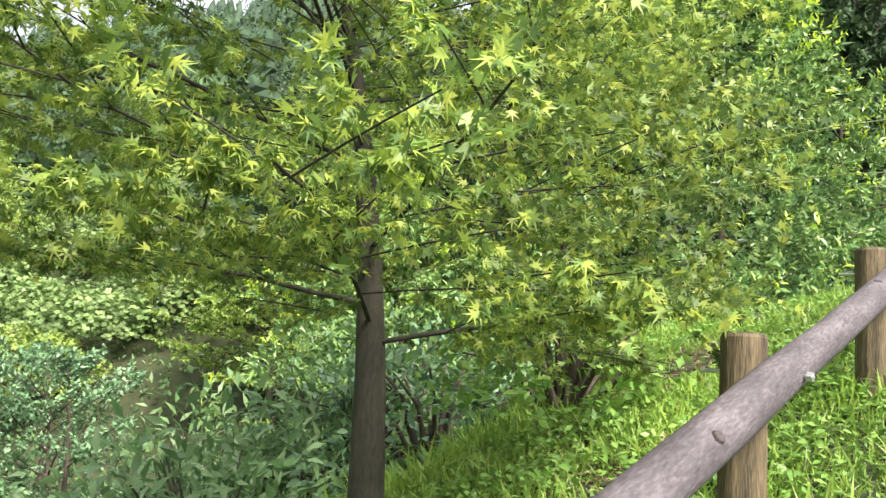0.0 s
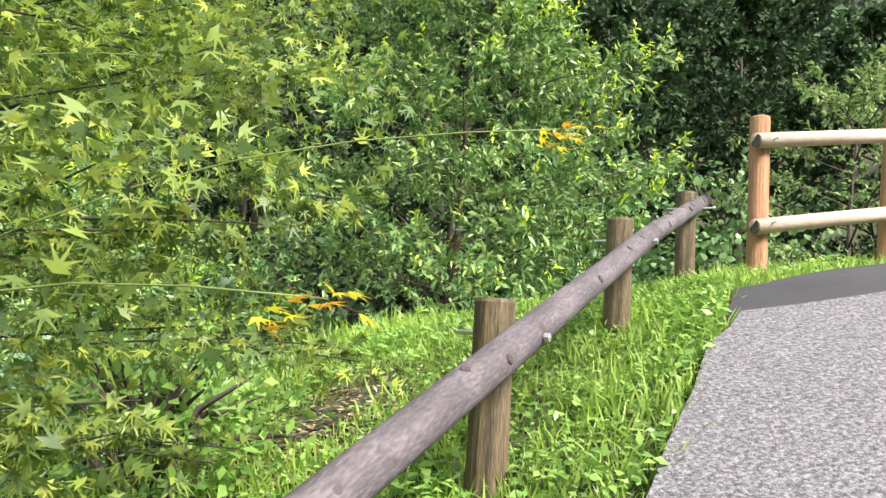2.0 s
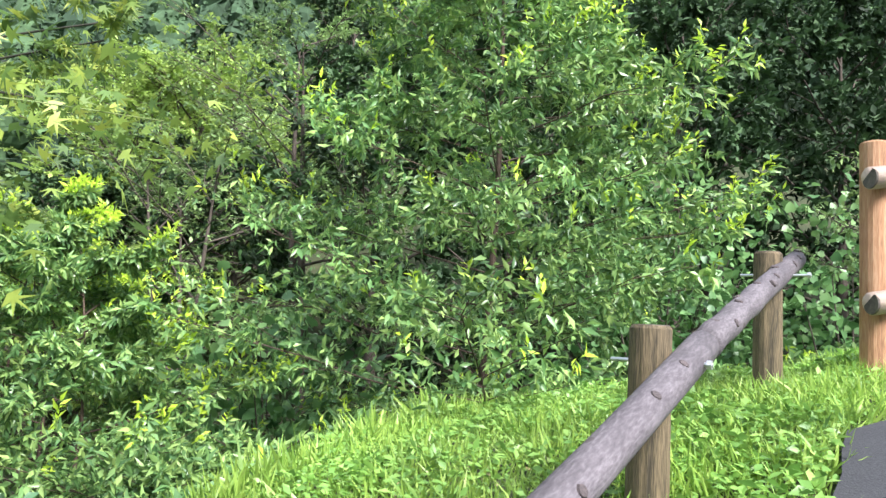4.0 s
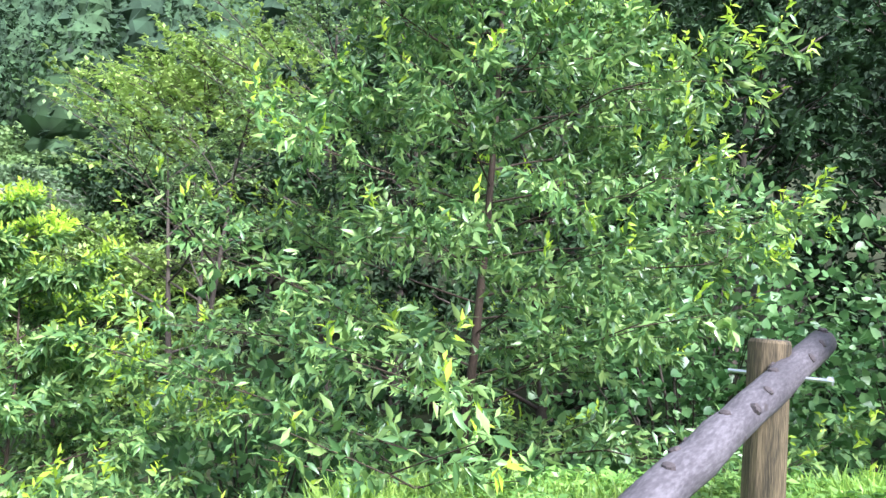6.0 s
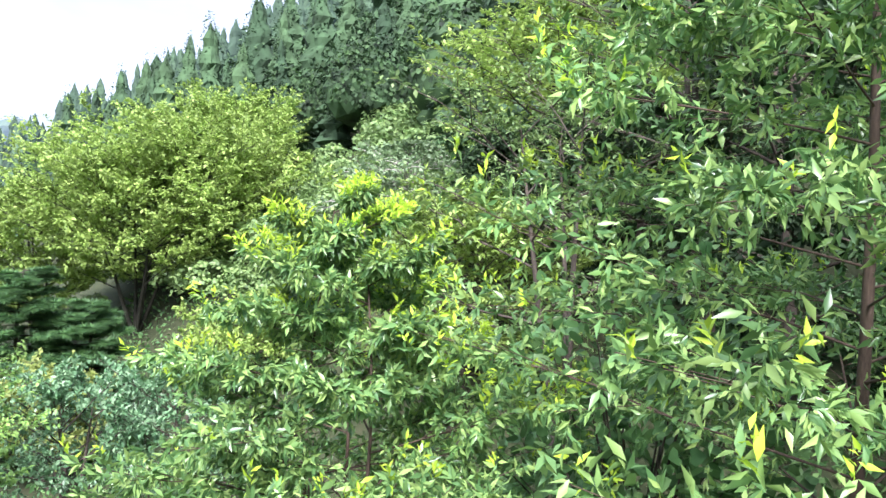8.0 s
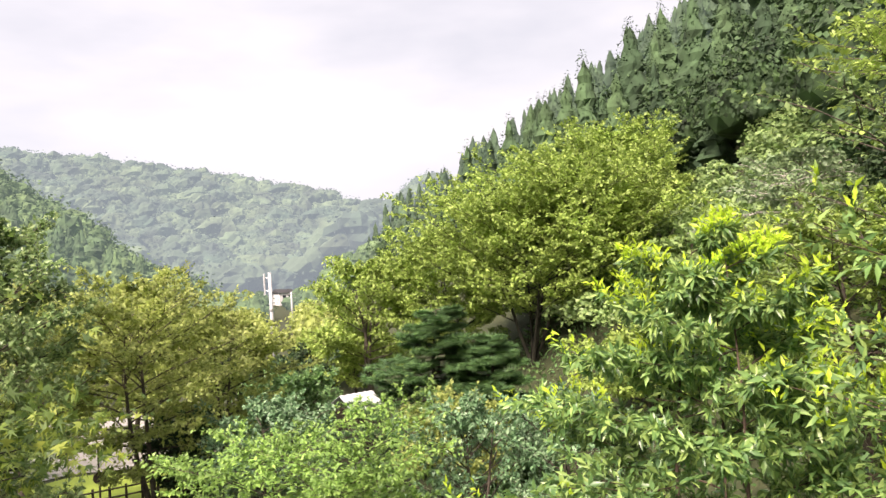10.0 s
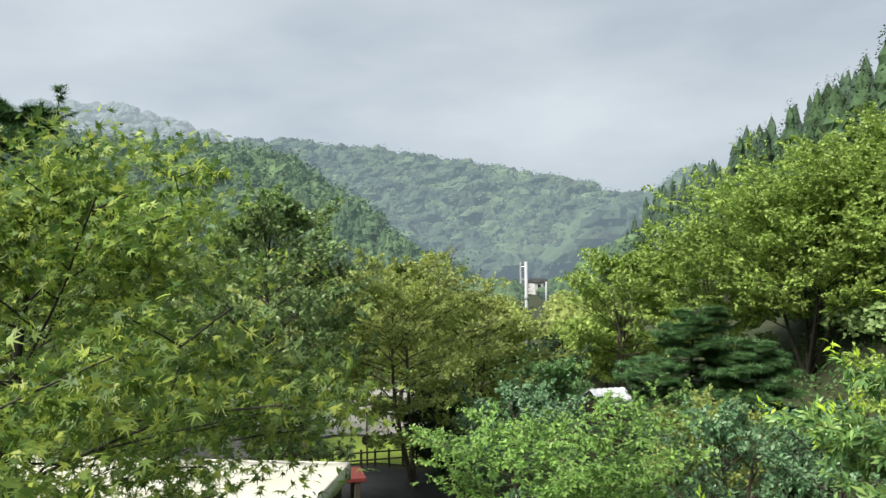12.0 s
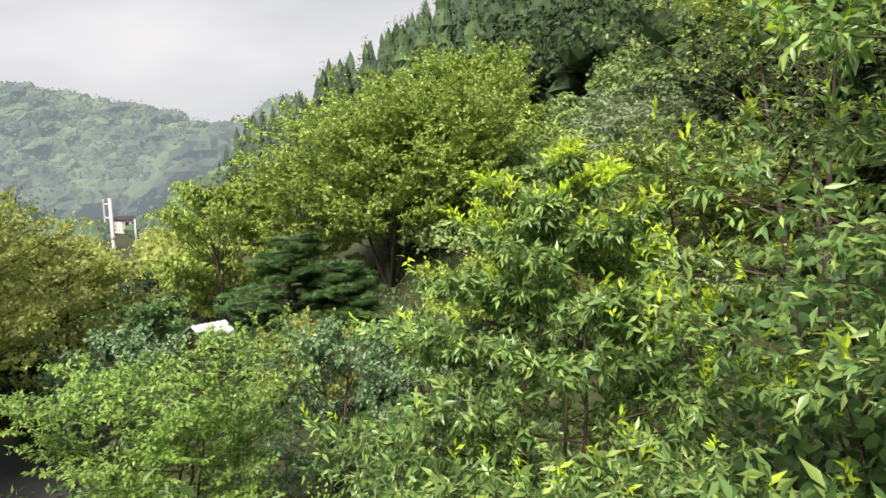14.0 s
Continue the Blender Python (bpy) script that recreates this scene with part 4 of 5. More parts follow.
def lobed_shape(seed, around=18, rows=10, lobes=9):
    """A closed broadleaf crown: several billows run together, its skin broken into leaf masses."""
    rng = np.random.default_rng(seed)
    c = unit(rng.normal(0, 1, (lobes, 3)) + np.array([0, 0, 0.5]))
    c = c * rng.uniform(0.18, 0.34, (lobes, 1))
    rad = rng.uniform(0.15, 0.26, lobes)
    el = np.linspace(-1.35, math.pi / 2, rows)
    az = np.linspace(0, 2 * math.pi, around, endpoint=False)
    E, A = np.meshgrid(el, az, indexing="ij")
    d = np.stack([np.cos(A) * np.cos(E), np.sin(A) * np.cos(E), np.sin(E)], -1).reshape(-1, 3)
    b = d @ c.T
    q = b * b - (c * c).sum(1) + rad * rad
    far = np.where(q > 0, b + np.sqrt(np.maximum(q, 0)), 0.22).max(1)
    v = d * (far * rng.uniform(0.86, 1.1, len(far)))[:, None] * np.array([1, 1, 0.9]) + np.array([0, 0, 0.45])
    return v, skin(rows, around)


def spire_shape(seed, around=14, rows=20):
    """A closed cedar crown: whorls of uneven boughs stacked to a point."""
    rng = np.random.default_rng(seed)
    v = []
    for k in range(rows):
        u = k / (rows - 1)
        a = np.linspace(0, 2 * math.pi, around, endpoint=False) + rng.uniform(0, 0.4)
        tier = 1.12 if k % 3 == 0 else (0.8 if k % 3 == 2 else 0.95)
        r = (0.19 * (1 - u) ** 0.72 + 0.004) * tier * (0.85 + 0.2 * np.sin(a * 2 + seed + 5 * u)) * rng.uniform(0.75, 1.2, around)
        z = 0.03 + 0.97 * u - 0.18 * r + rng.uniform(-0.012, 0.012, around) * (1 - u)
        v.append(np.stack([np.cos(a) * r, np.sin(a) * r, z], 1))
    return np.concatenate(v), skin(rows, around)


def skin(rows, around):
    i = np.arange(rows * around).reshape(rows, around)
    a, b = i[:-1], np.roll(i, -1, 1)[:-1]
    c, e = np.roll(i, -1, 1)[1:], i[1:]
    return np.concatenate([np.stack([a, b, c], -1).reshape(-1, 3), np.stack([a, c, e], -1).reshape(-1, 3)])


def with_tufts(solid, tufts, core=1.0):
    """Leaf sprays standing out of the dense heart of a crown."""
    return np.concatenate([solid[0] * np.array([core, core, 0.5 + 0.5 * core]), tufts[0]]), np.concatenate([solid[1], tufts[1] + len(solid[0])])


def woods(name, places, sizes, shapes, mat, label, seed, kind="stuff"):
    rng = np.random.default_rng(seed)
    vs, ts, o = [], [], 0
    for (x, y, z), (w, h) in zip(places, sizes):
        sv, sf = shapes[rng.integers(len(shapes))]
        a = rng.uniform(0, 6.28)
        c, q = math.cos(a), math.sin(a)
        v = np.stack([(sv[:, 0] * c - sv[:, 1] * q) * w + x, (sv[:, 0] * q + sv[:, 1] * c) * w + y, sv[:, 2] * h + z], 1)
        vs.append(v)
        ts.append(sf + o)
        o += len(sv)
    me = tri_mesh(name, np.concatenate(vs), np.concatenate(ts), mat)
    me.polygons.foreach_set("use_smooth", [False] * len(me.polygons))
    tagged(new(name, me), label, "woods", kind=kind)


def scatter(n, az0, az1, d0, d1, seed, ok=lambda x, y, z, az, d: True):
    rng = random.Random(seed)
    out = []
    tries = 0
    while len(out) < n and tries < n * 30:
        tries += 1
        az, d = rng.uniform(az0, az1), math.sqrt(rng.uniform(d0 * d0, d1 * d1))
        x, y = EX - math.sin(radians(az)) * d, EY + math.cos(radians(az)) * d
        z = ground_at(x, y)
        if ok(x, y, z, az, d):
            out.append((x, y, z - 0.3))
    return out


def on_slope(x, y, z, az, d):
    return (x - EX) * GX + (y - EY) * GY > 17 and not (d < 50 and az > 34)


rs = random.Random(6)
near_hill = scatter(250, -45, 64, 33, 80, 15, on_slope)
woods("cedar_woods", near_hill, [(13 * (q := rs.uniform(0.7, 1.25)), 12 * q) for _ in near_hill], [with_tufts(spire_shape(k, 12, 24), conifer_shape(k, 800, 0.023), 0.85) for k in range(6)], CONIFER, "steep hillside of dark green cedars", 16)
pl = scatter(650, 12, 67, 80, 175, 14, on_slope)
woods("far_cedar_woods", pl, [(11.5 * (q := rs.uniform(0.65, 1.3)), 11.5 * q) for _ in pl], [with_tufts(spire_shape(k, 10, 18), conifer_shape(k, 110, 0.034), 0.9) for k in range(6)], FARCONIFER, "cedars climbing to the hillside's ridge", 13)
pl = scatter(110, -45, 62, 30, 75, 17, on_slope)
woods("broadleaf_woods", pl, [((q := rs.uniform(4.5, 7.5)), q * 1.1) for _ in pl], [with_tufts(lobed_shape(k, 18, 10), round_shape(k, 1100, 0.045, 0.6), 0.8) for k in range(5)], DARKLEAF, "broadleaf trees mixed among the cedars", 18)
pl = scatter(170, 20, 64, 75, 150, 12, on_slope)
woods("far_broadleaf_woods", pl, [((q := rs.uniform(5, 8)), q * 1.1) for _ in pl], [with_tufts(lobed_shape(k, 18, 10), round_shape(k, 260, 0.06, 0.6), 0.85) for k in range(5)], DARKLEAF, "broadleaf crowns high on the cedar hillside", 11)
pl = scatter(130, 2, 52, 24, 46, 32, lambda x, y, z, az, d: (x - EX) * GX + (y - EY) * GY > 13 and not (d < 27 and az < 12))
woods("hillside_scrub", pl, [((q := rs.uniform(2.2, 3.8)), q * 0.8) for _ in pl], [round_shape(k + 90, 650, 0.07, 0.8) for k in range(5)], LAYERLEAF, "olive-green scrub covering the foot of the hillside", 33)
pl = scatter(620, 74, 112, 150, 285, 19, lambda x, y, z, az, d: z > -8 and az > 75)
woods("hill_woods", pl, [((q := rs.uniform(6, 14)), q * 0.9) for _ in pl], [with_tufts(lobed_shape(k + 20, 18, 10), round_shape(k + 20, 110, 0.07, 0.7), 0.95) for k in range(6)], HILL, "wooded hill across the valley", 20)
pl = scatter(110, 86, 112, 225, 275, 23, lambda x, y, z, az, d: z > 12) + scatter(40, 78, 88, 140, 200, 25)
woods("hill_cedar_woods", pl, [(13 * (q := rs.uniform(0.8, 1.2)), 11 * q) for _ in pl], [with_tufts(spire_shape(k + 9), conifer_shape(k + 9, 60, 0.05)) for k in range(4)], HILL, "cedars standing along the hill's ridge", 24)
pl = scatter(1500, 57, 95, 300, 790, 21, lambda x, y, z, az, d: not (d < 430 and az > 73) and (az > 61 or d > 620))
woods("mountain_woods", pl, [((q := rs.uniform(12, 30)), q * 0.85) for _ in pl], [with_tufts(lobed_shape(k + 40, 18, 10), round_shape(k + 40, 40, 0.07, 0.7)) for k in range(6)], FAR, "forested mountain at the head of the valley, haze glowing from its leaves", 22)
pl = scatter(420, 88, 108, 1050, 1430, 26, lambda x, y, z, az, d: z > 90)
# The peak's haze is put in as emission and greyed leaf colour.
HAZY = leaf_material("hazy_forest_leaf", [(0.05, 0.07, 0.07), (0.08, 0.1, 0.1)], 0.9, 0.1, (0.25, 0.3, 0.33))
woods("peak_woods", pl, [((q := rs.uniform(26, 50)), q * 0.7) for _ in pl], [lobed_shape(k + 60, 16, 9) for k in range(4)], HAZY, "distant forested peak, pale with haze put in as glow", 27)
pl = scatter(300, 64, 112, 48, 150, 28, lambda x, y, z, az, d: not (65.5 < az < 73.0 and d < 70) and not (67.3 < az < 70.8) and not (71 < az < 80 and d < 52) and z < 4)
woods("valley_woods", pl, [((q := rs.uniform(4, 6.0)), q * 0.95) for _ in pl], [with_tufts(lobed_shape(k + 80, 16, 9), round_shape(k + 80, 170, 0.08, 0.7), 0.85) for k in range(5)], CHERRY, "green trees filling the valley floor", 29)
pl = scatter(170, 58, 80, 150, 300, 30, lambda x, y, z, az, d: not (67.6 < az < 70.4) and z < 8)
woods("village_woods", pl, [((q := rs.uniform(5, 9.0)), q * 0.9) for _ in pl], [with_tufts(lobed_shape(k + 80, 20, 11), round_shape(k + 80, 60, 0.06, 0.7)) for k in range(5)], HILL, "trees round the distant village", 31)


# ---- things on the valley floor ----
def patch(name, x0, y0, x1, y1, lift, mat, label):
    verts, faces = [], []
    n = 14
    for i in range(n):
        for j in range(n):
            x, y = x0 + (x1 - x0) * i / (n - 1), y0 + (y1 - y0) * j / (n - 1)
            wob = 0.5 * math.sin(y * 1.3) if i in (0, n - 1) else 0
            verts.append((x + wob, y, ground_at(x, y) + lift))
    for i in range(n - 1):
        for j in range(n - 1):
            a = i * n + j
            faces.append((a, a + n, a + n + 1, a + 1))
    tagged(new(name, link_mesh(name, verts, faces, mat)), label, "ground", kind="structure")


patch("pavement", -22.3, 4.0, -13.5, 11.0, 0.03, ASPHALT, "dark asphalt lot below the trees")
patch("lawn", -27.5, 3.0, -22.9, 12.5, 0.05, LAWN, "yellow-green mown lawn behind the wooden fence")
patch("gravel", -42.0, 3.0, -28.1, 14.0, 0.04, GRAVEL, "pale gravel ground beyond the lawn")


def canopy():
    """A flat frame tent: striped canvas sheet with a valance, on timber legs."""
    a = Vector((-8.07, 6.28, 0.78))
    u, w = Vector((-0.36, -0.93, 0)).normalized(), Vector((0.93, -0.36, 0)).normalized()
    base = ground_at(a.x, a.y)
    t = thing("canopy", (a.x, a.y, base), "cream canvas canopy roof with soft stripes on dark timber posts", "canopy")
    inv = t.matrix_basis.inverted()
    L, D, nx, ny = 7.0, 3.4, 85, 12
    verts, faces = [], []
    for i in range(nx):
        for j in range(ny):
            p = a + u * (L * i / (nx - 1)) + w * (D * j / (ny - 1))
            sag = -0.035 * abs(math.sin(math.pi * i / 12)) - 0.02 * math.sin(math.pi * j / (ny - 1))
            verts.append(inv @ (p + Vector((0, 0, sag - 0.05 * j / (ny - 1)))))
    for i in range(nx - 1):
        for j in range(ny - 1):
            k = i * ny + j
            faces.append((k, k + 1, k + ny + 1, k + ny))
    me = link_mesh("sheet", verts, faces, CANVAS, True)
    ob = part("sheet", me, t, "cream canvas with yellowish stripes")
    so = ob.modifiers.new("thick", "SOLIDIFY")
    so.thickness = 0.012

    def hem(p, d, ln, name):
        vs, fs = [], []
        for k in range(31):
            q = p + d * (ln * k / 30)
            out = 0.012 * math.sin(k * 1.7)
            nrm = Vector((d.y, -d.x, 0))
            vs += [inv @ (q + nrm * 0.01), inv @ (q + nrm * (0.02 + out) + Vector((0, 0, -0.27)))]
        for k in range(30):
            fs.append((2 * k, 2 * k + 2, 2 * k + 3, 2 * k + 1))
        o = part(name, link_mesh(name, vs, fs, CANVAS, True), t, "cream canvas valance")
        o.modifiers.new("thick", "SOLIDIFY").thickness = 0.008
    hem(a, w, D, "valance")
    hem(a, u, L, "valance")
    for i in range(3):
        for j in range(2):
            p = inv @ (a + u * (0.15 + i * (L - 0.3) / 2) + w * (0.25 + j * (D - 0.5)))
            v, f = box(p.x - 0.06, p.y - 0.06, -0.2, p.x + 0.06, p.y + 0.06, p.z - 0.12, 0.008)
            part("leg", link_mesh("leg", v, f, DARKWOOD), t)
    for j in range(2):
        p, q = inv @ (a + w * (0.25 + j * (D - 0.5)) + Vector((0, 0, -0.14))), inv @ (a + u * L + w * (0.25 + j * (D - 0.5)) + Vector((0, 0, -0.14)))
        v, f = tube([p, q], [0.045, 0.045], 6, True)
        part("beam", link_mesh("beam", v, f, DARKWOOD), t)


canopy()


def red_bench_roof():
    x, y = -9.25, 6.3
    t = thing("stall_roof", (x, y, ground_at(x, y)), "faded red board roof on a dark post beside the canopy", "shelter")
    top = 0.3 - ground_at(x, y)
    v, f = box(-0.35, -0.7, top - 0.09, 0.35, 0.35, top, 0.015)
    part("roof_board", link_mesh("roof_board", v, f, REDPAINT), t, "faded red roof board")
    for px, py in ((-0.28, 0.2), (0.28, 0.2), (-0.28, -0.6), (0.28, -0.6)):
        v, f = box(px - 0.05, py - 0.05, -0.2, px + 0.05, py + 0.05, top - 0.09, 0.006)
        part("post", link_mesh("post", v, f, DARKWOOD), t)


red_bench_roof()


def shelter():
    x, y = -13.4, 3.6
    g = ground_at(x, y)
    t = thing("shelter", (x, y, g), "small open shelter with a dark shingled roof", "shelter")
    top = 0.15 - g
    vs = [(-1.3, -1.5, top - 0.5), (1.3, -1.5, top - 0.5), (1.3, 1.3, top - 0.5), (-1.3, 1.3, top - 0.5), (0, -1.2, top), (0, 0.9, top)]
    vs += [(a, b, c - 0.1) for a, b, c in vs[:4]]
    fs = [(0, 1, 4), (1, 2, 5, 4), (2, 3, 5), (3, 0, 4, 5), (0, 6, 7, 1), (1, 7, 8, 2), (2, 8, 9, 3), (3, 9, 6, 0), (9, 8, 7, 6)]
    part("roof", link_mesh("roof", vs, fs, DARKROOF), t, "dark shingled roof")
    for px in (-1.05, 1.05):
        for py in (-1.2, 1.05):
            v, f = box(px - 0.07, py - 0.07, -0.2, px + 0.07, py + 0.07, top - 0.58, 0.008)
            part("post", link_mesh("post", v, f, DARKWOOD), t)


shelter()


def park_fence():
    t = thing("wooden_fence", (-22.7, 6.4, ground_at(-22.7, 6.4)), "dark brown post-and-rail fence along the lawn", "fence")
    inv = t.matrix_basis.inverted()
    n = 12
    for k in range(n):
        y = 6.4 + k * 0.5
        g = ground_at(-22.7, y)
        v, f = tube([(0, y - 6.4, g - t.matrix_basis.translation.z - 0.2), (0, y - 6.4, g - t.matrix_basis.translation.z + 0.66)], [0.045, 0.04], 8, True)
        part("post", link_mesh("post", v, f, DARKWOOD), t)
    for hz in (0.25, 0.52):
        v, f = tube([(0.055, -0.3, hz), (0.055, (n - 1) * 0.5 + 0.3, hz)], [0.03, 0.03], 8, True)
        part("rail", link_mesh("rail", v, f, DARKWOOD), t)
    s = thing("signpost", (-22.95, 8.65, ground_at(-22.95, 8.65)), "slim dark signpost with a small round plate", "sign")
    v, f = tube([(0, 0, -0.2), (0, 0, 2.1)], [0.035, 0.03], 8, True)
    part("pole", link_mesh("pole", v, f, DARKWOOD), s)
    v, f = tube([(0.04, 0, 0.95), (0.06, 0, 0.95)], [0.2, 0.2], 14, True)
    part("plate", link_mesh("plate", v, f, DARKWOOD), s)


park_fence()


def utility_pole(x, y, top, r, label, arms):
    g = ground_at(x, y)
    t = thing("utility_pole", (x, y, g), label, "utility pole")
    h = top - g
    v, f = tube([(0, 0, -0.4), (0, 0, h)], [r, r * 0.75], 12, True)
    part("pole", link_mesh("pole", v, f, GREYPOLE, True), t)
    if arms == "box":
        v, f = box(-0.38, -0.40, h - 1.75, -0.26, -0.28, h - 0.05, 0.02)
        part("aerial", link_mesh("aerial", v, f, GREYPOLE), t, "slim pale aerial housing")
        for z in (h - 0.4, h - 1.4):
            v, f = tube([(0, 0, z), (-0.3, -0.32, z)], [0.025, 0.025], 6, True)
            part("bracket", link_mesh("bracket", v, f, STEEL), t)
        for z in (h - 3.0, h - 5.2):
            v, f = tube([(0, 0, z), (0, 0, z + 0.14)], [r * 1.15, r * 1.15], 12, True)
            part("band", link_mesh("band", v, f, STEEL), t)
    else:
        for z in (h - 0.5, h - 1.4):
            v, f = box(-0.06, -1.0, z, 0.06, 1.0, z + 0.14, 0.01)
            part("crossarm", link_mesh("crossarm", v, f, STEEL), t)


utility_pole(-52.4, 25.7, 4.25, 0.17, "tall pale concrete pole carrying a slim aerial", "box")
utility_pole(-150.0, 66.5, 0.5, 0.25, "distant concrete power pole with crossarms", "arms")
utility_pole(-150.0, 71.5, -0.5, 0.25, "distant concrete power pole with crossarms in the village", "arms")


def shed():
    x, y = -23.2, 18.2
    g = ground_at(x, y)
    t = thing("shed", (x, y, g), "small shed with a white sheet-metal roof half hidden by trees", "shed")
    top = -1.0 - g
    v, f = box(-0.9, -0.55, -0.1, 0.9, 0.55, top - 0.5, 0.02)
    part("wall", link_mesh("wall", v, f, DARKWOOD), t)
    for sgn in (-1, 1):
        vs, fs = [], []
        for k in range(13):
            yy = -0.75 + 1.5 * k / 12
            rib = 0.03 * (k % 2)
            vs += [(0, yy, top + rib), (sgn * 1.1, yy, top - 0.5 + rib)]
        for k in range(12):
            fs.append((2 * k, 2 * k + 1, 2 * k + 3, 2 * k + 2))
        o = part("roof_slope", link_mesh("roof_slope", vs, fs, WHITEROOF), t, "white ribbed sheet metal")
        o.modifiers.new("thick", "SOLIDIFY").thickness = 0.03


shed()


def far_house(x, y, w, d, top, label, roof_mat, floors):
    g = ground_at(x, y)
    t = thing("house", (x, y, g), label, "house")
    h = top - g
    v, f = box(-w / 2, -d / 2, -2, w / 2, d / 2, h - 1.0, 0.05)
    part("wall", link_mesh("wall", v, f, WHITEWALL), t)
    vs = [(-w / 2 - 0.5, -d / 2 - 0.5, h - 1.0), (w / 2 + 0.5, -d / 2 - 0.5, h - 1.0), (w / 2 + 0.5, d / 2 + 0.5, h - 1.0), (-w / 2 - 0.5, d / 2 + 0.5, h - 1.0), (0, -d / 2 - 0.3, h + 0.5), (0, d / 2 + 0.3, h + 0.5)]
    part("roof", link_mesh("roof", vs, [(0, 1, 4), (1, 2, 5, 4), (2, 3, 5), (3, 0, 4, 5), (3, 2, 1, 0)], roof_mat), t)
    for k in range(floors):
        for j in (-0.28, 0.12):
            v, f = box(w / 2 - 0.05, j * d, h - 3.2 - 2.9 * k, w / 2 + 0.06, j * d + 1.3, h - 1.9 - 2.9 * k)
            part("window", link_mesh("window", v, f, GLASS), t)


far_house(-276, 113.5, 8, 6, -1.3, "white two-storey house far down the valley", DARKROOF, 2)
far_house(-268, 116.5, 9, 7, -7.5, "low white house among the valley trees", WHITEROOF, 1)
far_house(-271, 122.0, 9, 6, -8.0, "low pale house in the distant village", WHITEROOF, 1)


# ---- grass, weeds and dry leaves by the path ----
def shape_blade():
    v = [(-0.035, 0, 0), (0.035, 0, 0), (-0.028, 0.5, 0.02), (0.028, 0.5, 0.02), (0, 0.95, -0.16)]
    return np.array(v), np.array([(0, 1, 3), (0, 3, 2), (2, 3, 4)])


def verge():
    rng = np.random.default_rng(50)

    def sites(n, s0, s1, n0, n1):
        s, q = rng.uniform(s0, s1, n), rng.uniform(n0, n1, n)
        bare = np.exp(-(((s - 5.3) / 0.7) ** 2 + ((q - 2.1) / 0.4) ** 2)) + np.exp(-(((s - 2.6) / 0.9) ** 2 + ((q - 1.6) / 0.5) ** 2))
        ok = rng.uniform(0, 1, n) > bare * 1.15
        ok &= ~((q < 0.16 + 0.04 * np.clip(4.6 - s, 0, 9) - 0.12 * np.clip(s - 5.2, 0, 9)) & (s < 6))
        ok &= ~((s > 6) & (q < 0.14 - 0.5 * np.maximum(0, s - 6.7) * (1 + 0.3 * (s - 6))))
        s, q = s[ok], q[ok]
        x, y = s * SX + q * NX, s * SY + q * NY
        return np.stack([x, y, land(x, y) - 0.01], 1), s, q

    p, s, q = sites(62000, -1.5, 9.6, 0.1, 3.5)
    p2, s2, q2 = sites(26000, 6.2, 9.6, -4.5, 0.9)
    p, s, q = np.concatenate([p, p2]), np.concatenate([s, s2]), np.concatenate([q, q2])
    w = rng.normal(0, 0.55, (len(p), 3)) + np.array([0, 0, 1.0])
    clump = 0.5 + 0.5 * np.sin(p[:, 0] * 7.1 + 2 * np.sin(p[:, 1] * 5.3)) * np.sin(p[:, 1] * 6.3)
    sz = rng.uniform(0.07, 0.19, len(p)) * (0.65 + 0.6 * clump) * (1 + 0.9 * np.exp(-((q - 3.1) / 0.35) ** 2))
    me = leaves("grass", shape_blade(), p, w, sz, GRASS, rng, 0.0)
    tagged(new("grass", me), "lush bright green grass on the bank and verge", "grass", kind="stuff")
    p, s, q = sites(46000, -1.5, 9.6, 0.13, 3.5)
    p3, _, _ = sites(6000, 6.2, 9.6, -4.5, 0.9)
    p = np.concatenate([p, p3])
    lush = 0.5 + 0.5 * np.sin(p[:, 0] * 4.1 + 1.7 * np.sin(p[:, 1] * 3.1)) * np.sin(p[:, 1] * 3.7)
    p[:, 2] += rng.uniform(0.02, 0.08, len(p)) + 0.1 * lush * rng.uniform(0, 1, len(p))
    me = leaves("weeds", shape_oval(), p, unit(rng.normal(0, 1, (len(p), 3)) * np.array([1, 1, 0.35])), rng.uniform(0.028, 0.075, len(p)) * (0.7 + 0.5 * lush), WEED, rng, 0.7)
    tagged(new("weeds", me), "low broad-leaved weeds among the grass", "weeds", kind="stuff")
    n = 2600
    s, q = rng.normal(4.4, 1.1, n), rng.normal(2.0, 0.35, n)
    x, y = s * SX + q * NX, s * SY + q * NY
    p = np.stack([x, y, land(x, y) + 0.012], 1)
    me = leaves("leaf_litter", shape_oval(), p, unit(rng.normal(0, 1, (n, 3)) * np.array([1, 1, 0.2])), rng.uniform(0.03, 0.07, n), DEADLEAF, rng, 0.85)
    tagged(new("leaf_litter", me), "dry brown leaf litter on the bare bank", "leaves", kind="stuff")
    p, s, q = sites(14000, -2, 10, 3.2, 6.8)
    p[:, 2] += rng.uniform(0.0, 0.3, len(p))
    me = leaves("undergrowth", shape_oval(), p, unit(rng.normal(0, 1, (len(p), 3)) + np.array([0, 0, 0.3])), rng.uniform(0.06, 0.13, len(p)), VINE, rng, 0.6)
    tagged(new("undergrowth", me), "leafy undergrowth on the slope below the bank", "undergrowth", kind="stuff")
    rr = np.random.default_rng(51)
    n = 50000
    d, az = np.sqrt(rr.uniform(16, 42 ** 2, n)), np.radians(rr.uniform(-60, 112, n))
    x, y = EX - np.sin(az) * d, EY + np.cos(az) * d
    paved = ((x < -16) & (y > 4) & (y < 12)) | ((x * NX + y * NY) < 7.0)
    x, y = x[~paved], y[~paved]
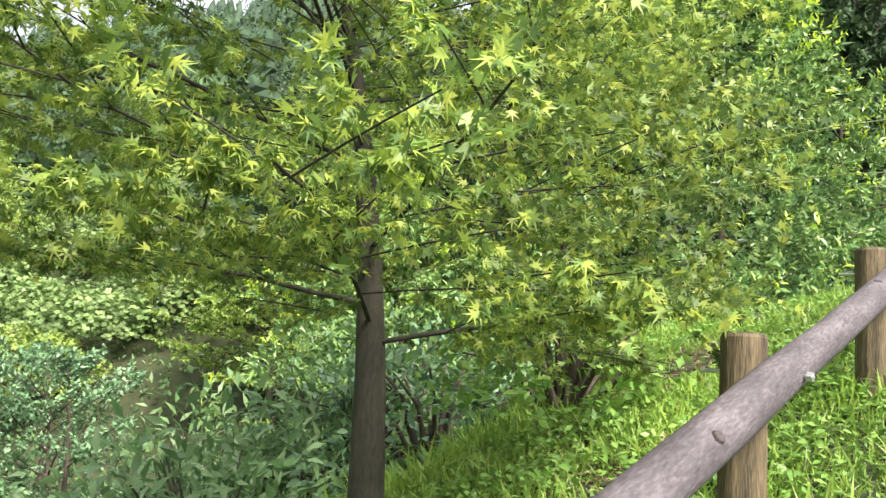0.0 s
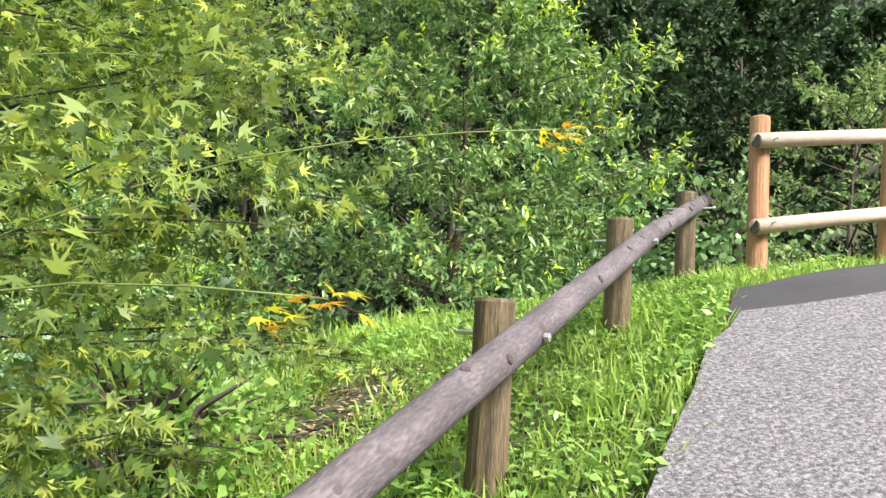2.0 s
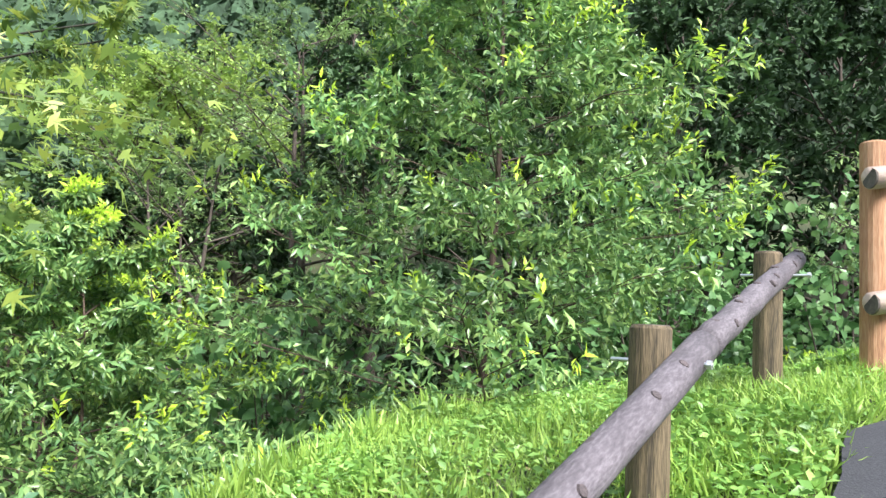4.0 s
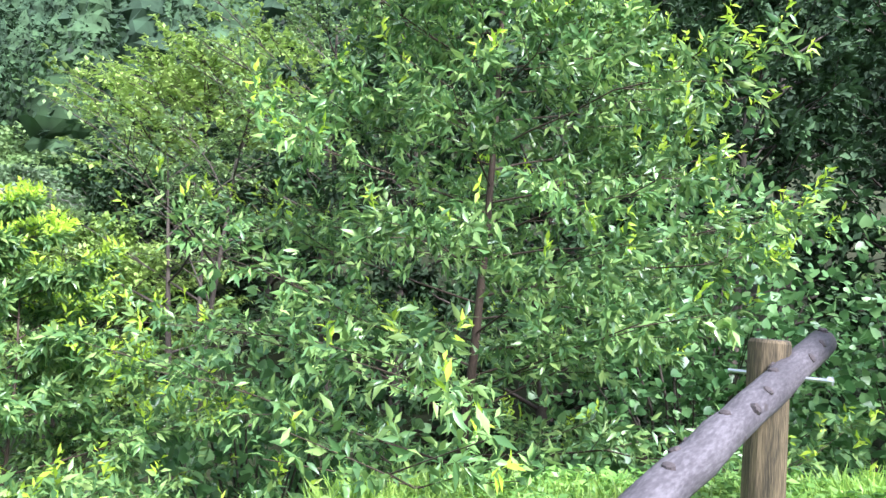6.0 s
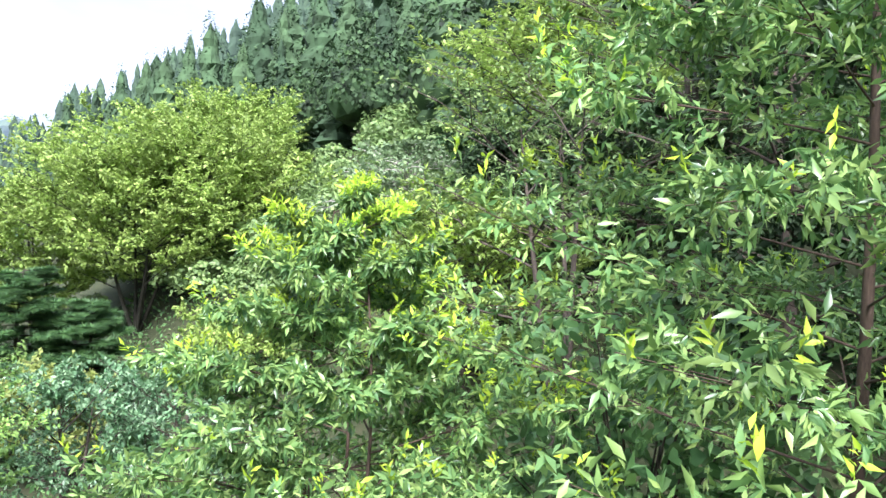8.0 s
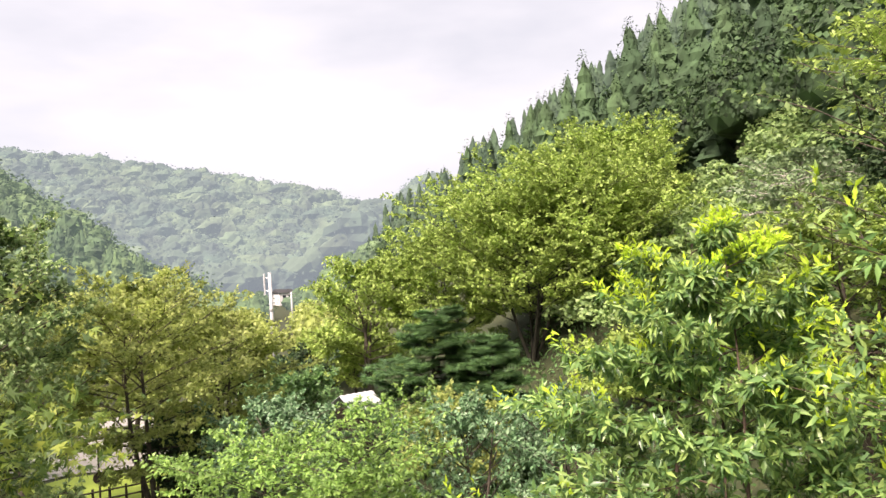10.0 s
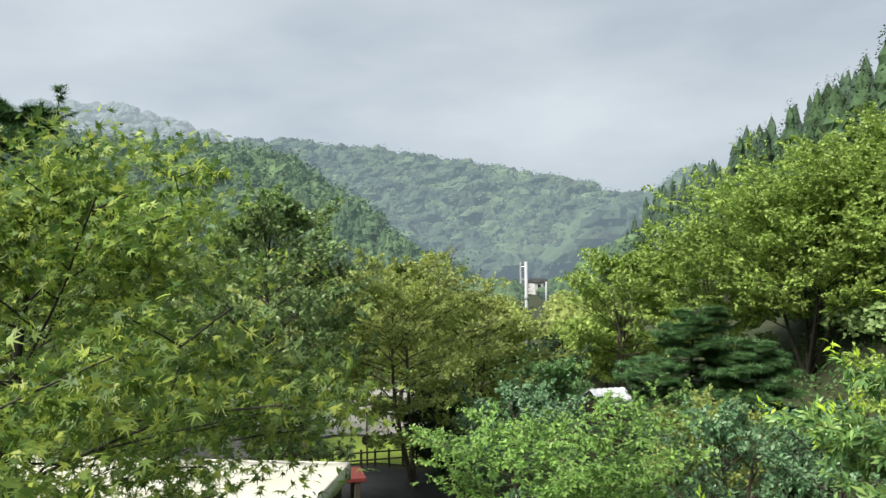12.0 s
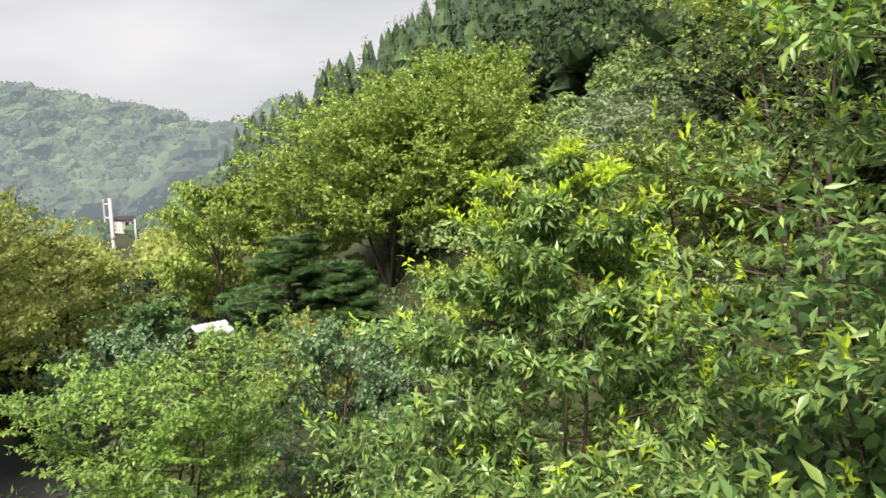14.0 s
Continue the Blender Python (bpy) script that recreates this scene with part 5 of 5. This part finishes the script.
    p = np.stack([x, y, land(x, y) + rr.uniform(0, 0.35, len(x))], 1)
    me = leaves("brush", shape_oval(), p, unit(rr.normal(0, 1, (len(p), 3)) + np.array([0, 0, 0.4])), rr.uniform(0.12, 0.3, len(p)), VINE, rr, 0.6)
    tagged(new("brush", me), "tangled green brush covering the slopes", "undergrowth", kind="stuff")


verge()


def lamp_pole():
    g = ground_at(7.4, 7.0)
    t = thing("lamp_pole", (7.4, 7.0, g), "slim grey steel pole standing behind the two-rail fence", "pole")
    v, f = tube([(0, 0, -0.3), (0.16, 0, 4.6)], [0.045, 0.04], 12, True)
    part("pole", link_mesh("pole", v, f, GREYPOLE, True), t)
    v, f = tube([(0, 0, 0), (0, 0, 0.02)], [0.11, 0.11], 12, True)
    part("base_plate", link_mesh("base_plate", v, f, STEEL), t)


lamp_pole()


def white_flower():
    x, y = 0.2, 2.75
    g = ground_at(x, y)
    t = thing("white_flower", (x, y, g), "tall weed with a flat head of small white flowers", "flower")
    h = 0.95 - g
    v, f = tube([(0, 0, -0.05), (0.02, 0.01, h * 0.6), (0, 0, h)], [0.006, 0.005, 0.003], 6, True)
    part("stem", link_mesh("stem", v, f, TWIG, True), t)
    rng = np.random.default_rng(88)
    m, _, _, p = material("white_petal")
    p.inputs["Base Color"].default_value = (0.72, 0.74, 0.66, 1)
    p.inputs["Roughness"].default_value = 0.6
    n = 90
    a, r = rng.uniform(0, 6.28, n), np.sqrt(rng.uniform(0, 1, n)) * 0.075
    pos = np.stack([np.cos(a) * r, np.sin(a) * r, h + rng.uniform(-0.01, 0.015, n)], 1)
    part("flower_head", leaves("flower_head", shape_oval(), pos, unit(rng.normal(0, 1, (n, 3))), rng.uniform(0.012, 0.022, n), m, rng, 0.9), t, "flat head of tiny white flowers")
    pos = np.stack([rng.normal(0, 0.04, 14), rng.normal(0, 0.04, 14), rng.uniform(0.1, 0.7, 14) * h], 1)
    part("foliage", leaves("foliage", shape_lance(), pos, unit(rng.normal(0, 1, (14, 3))), rng.uniform(0.06, 0.1, 14), WEED, rng, 0.5), t)


white_flower()
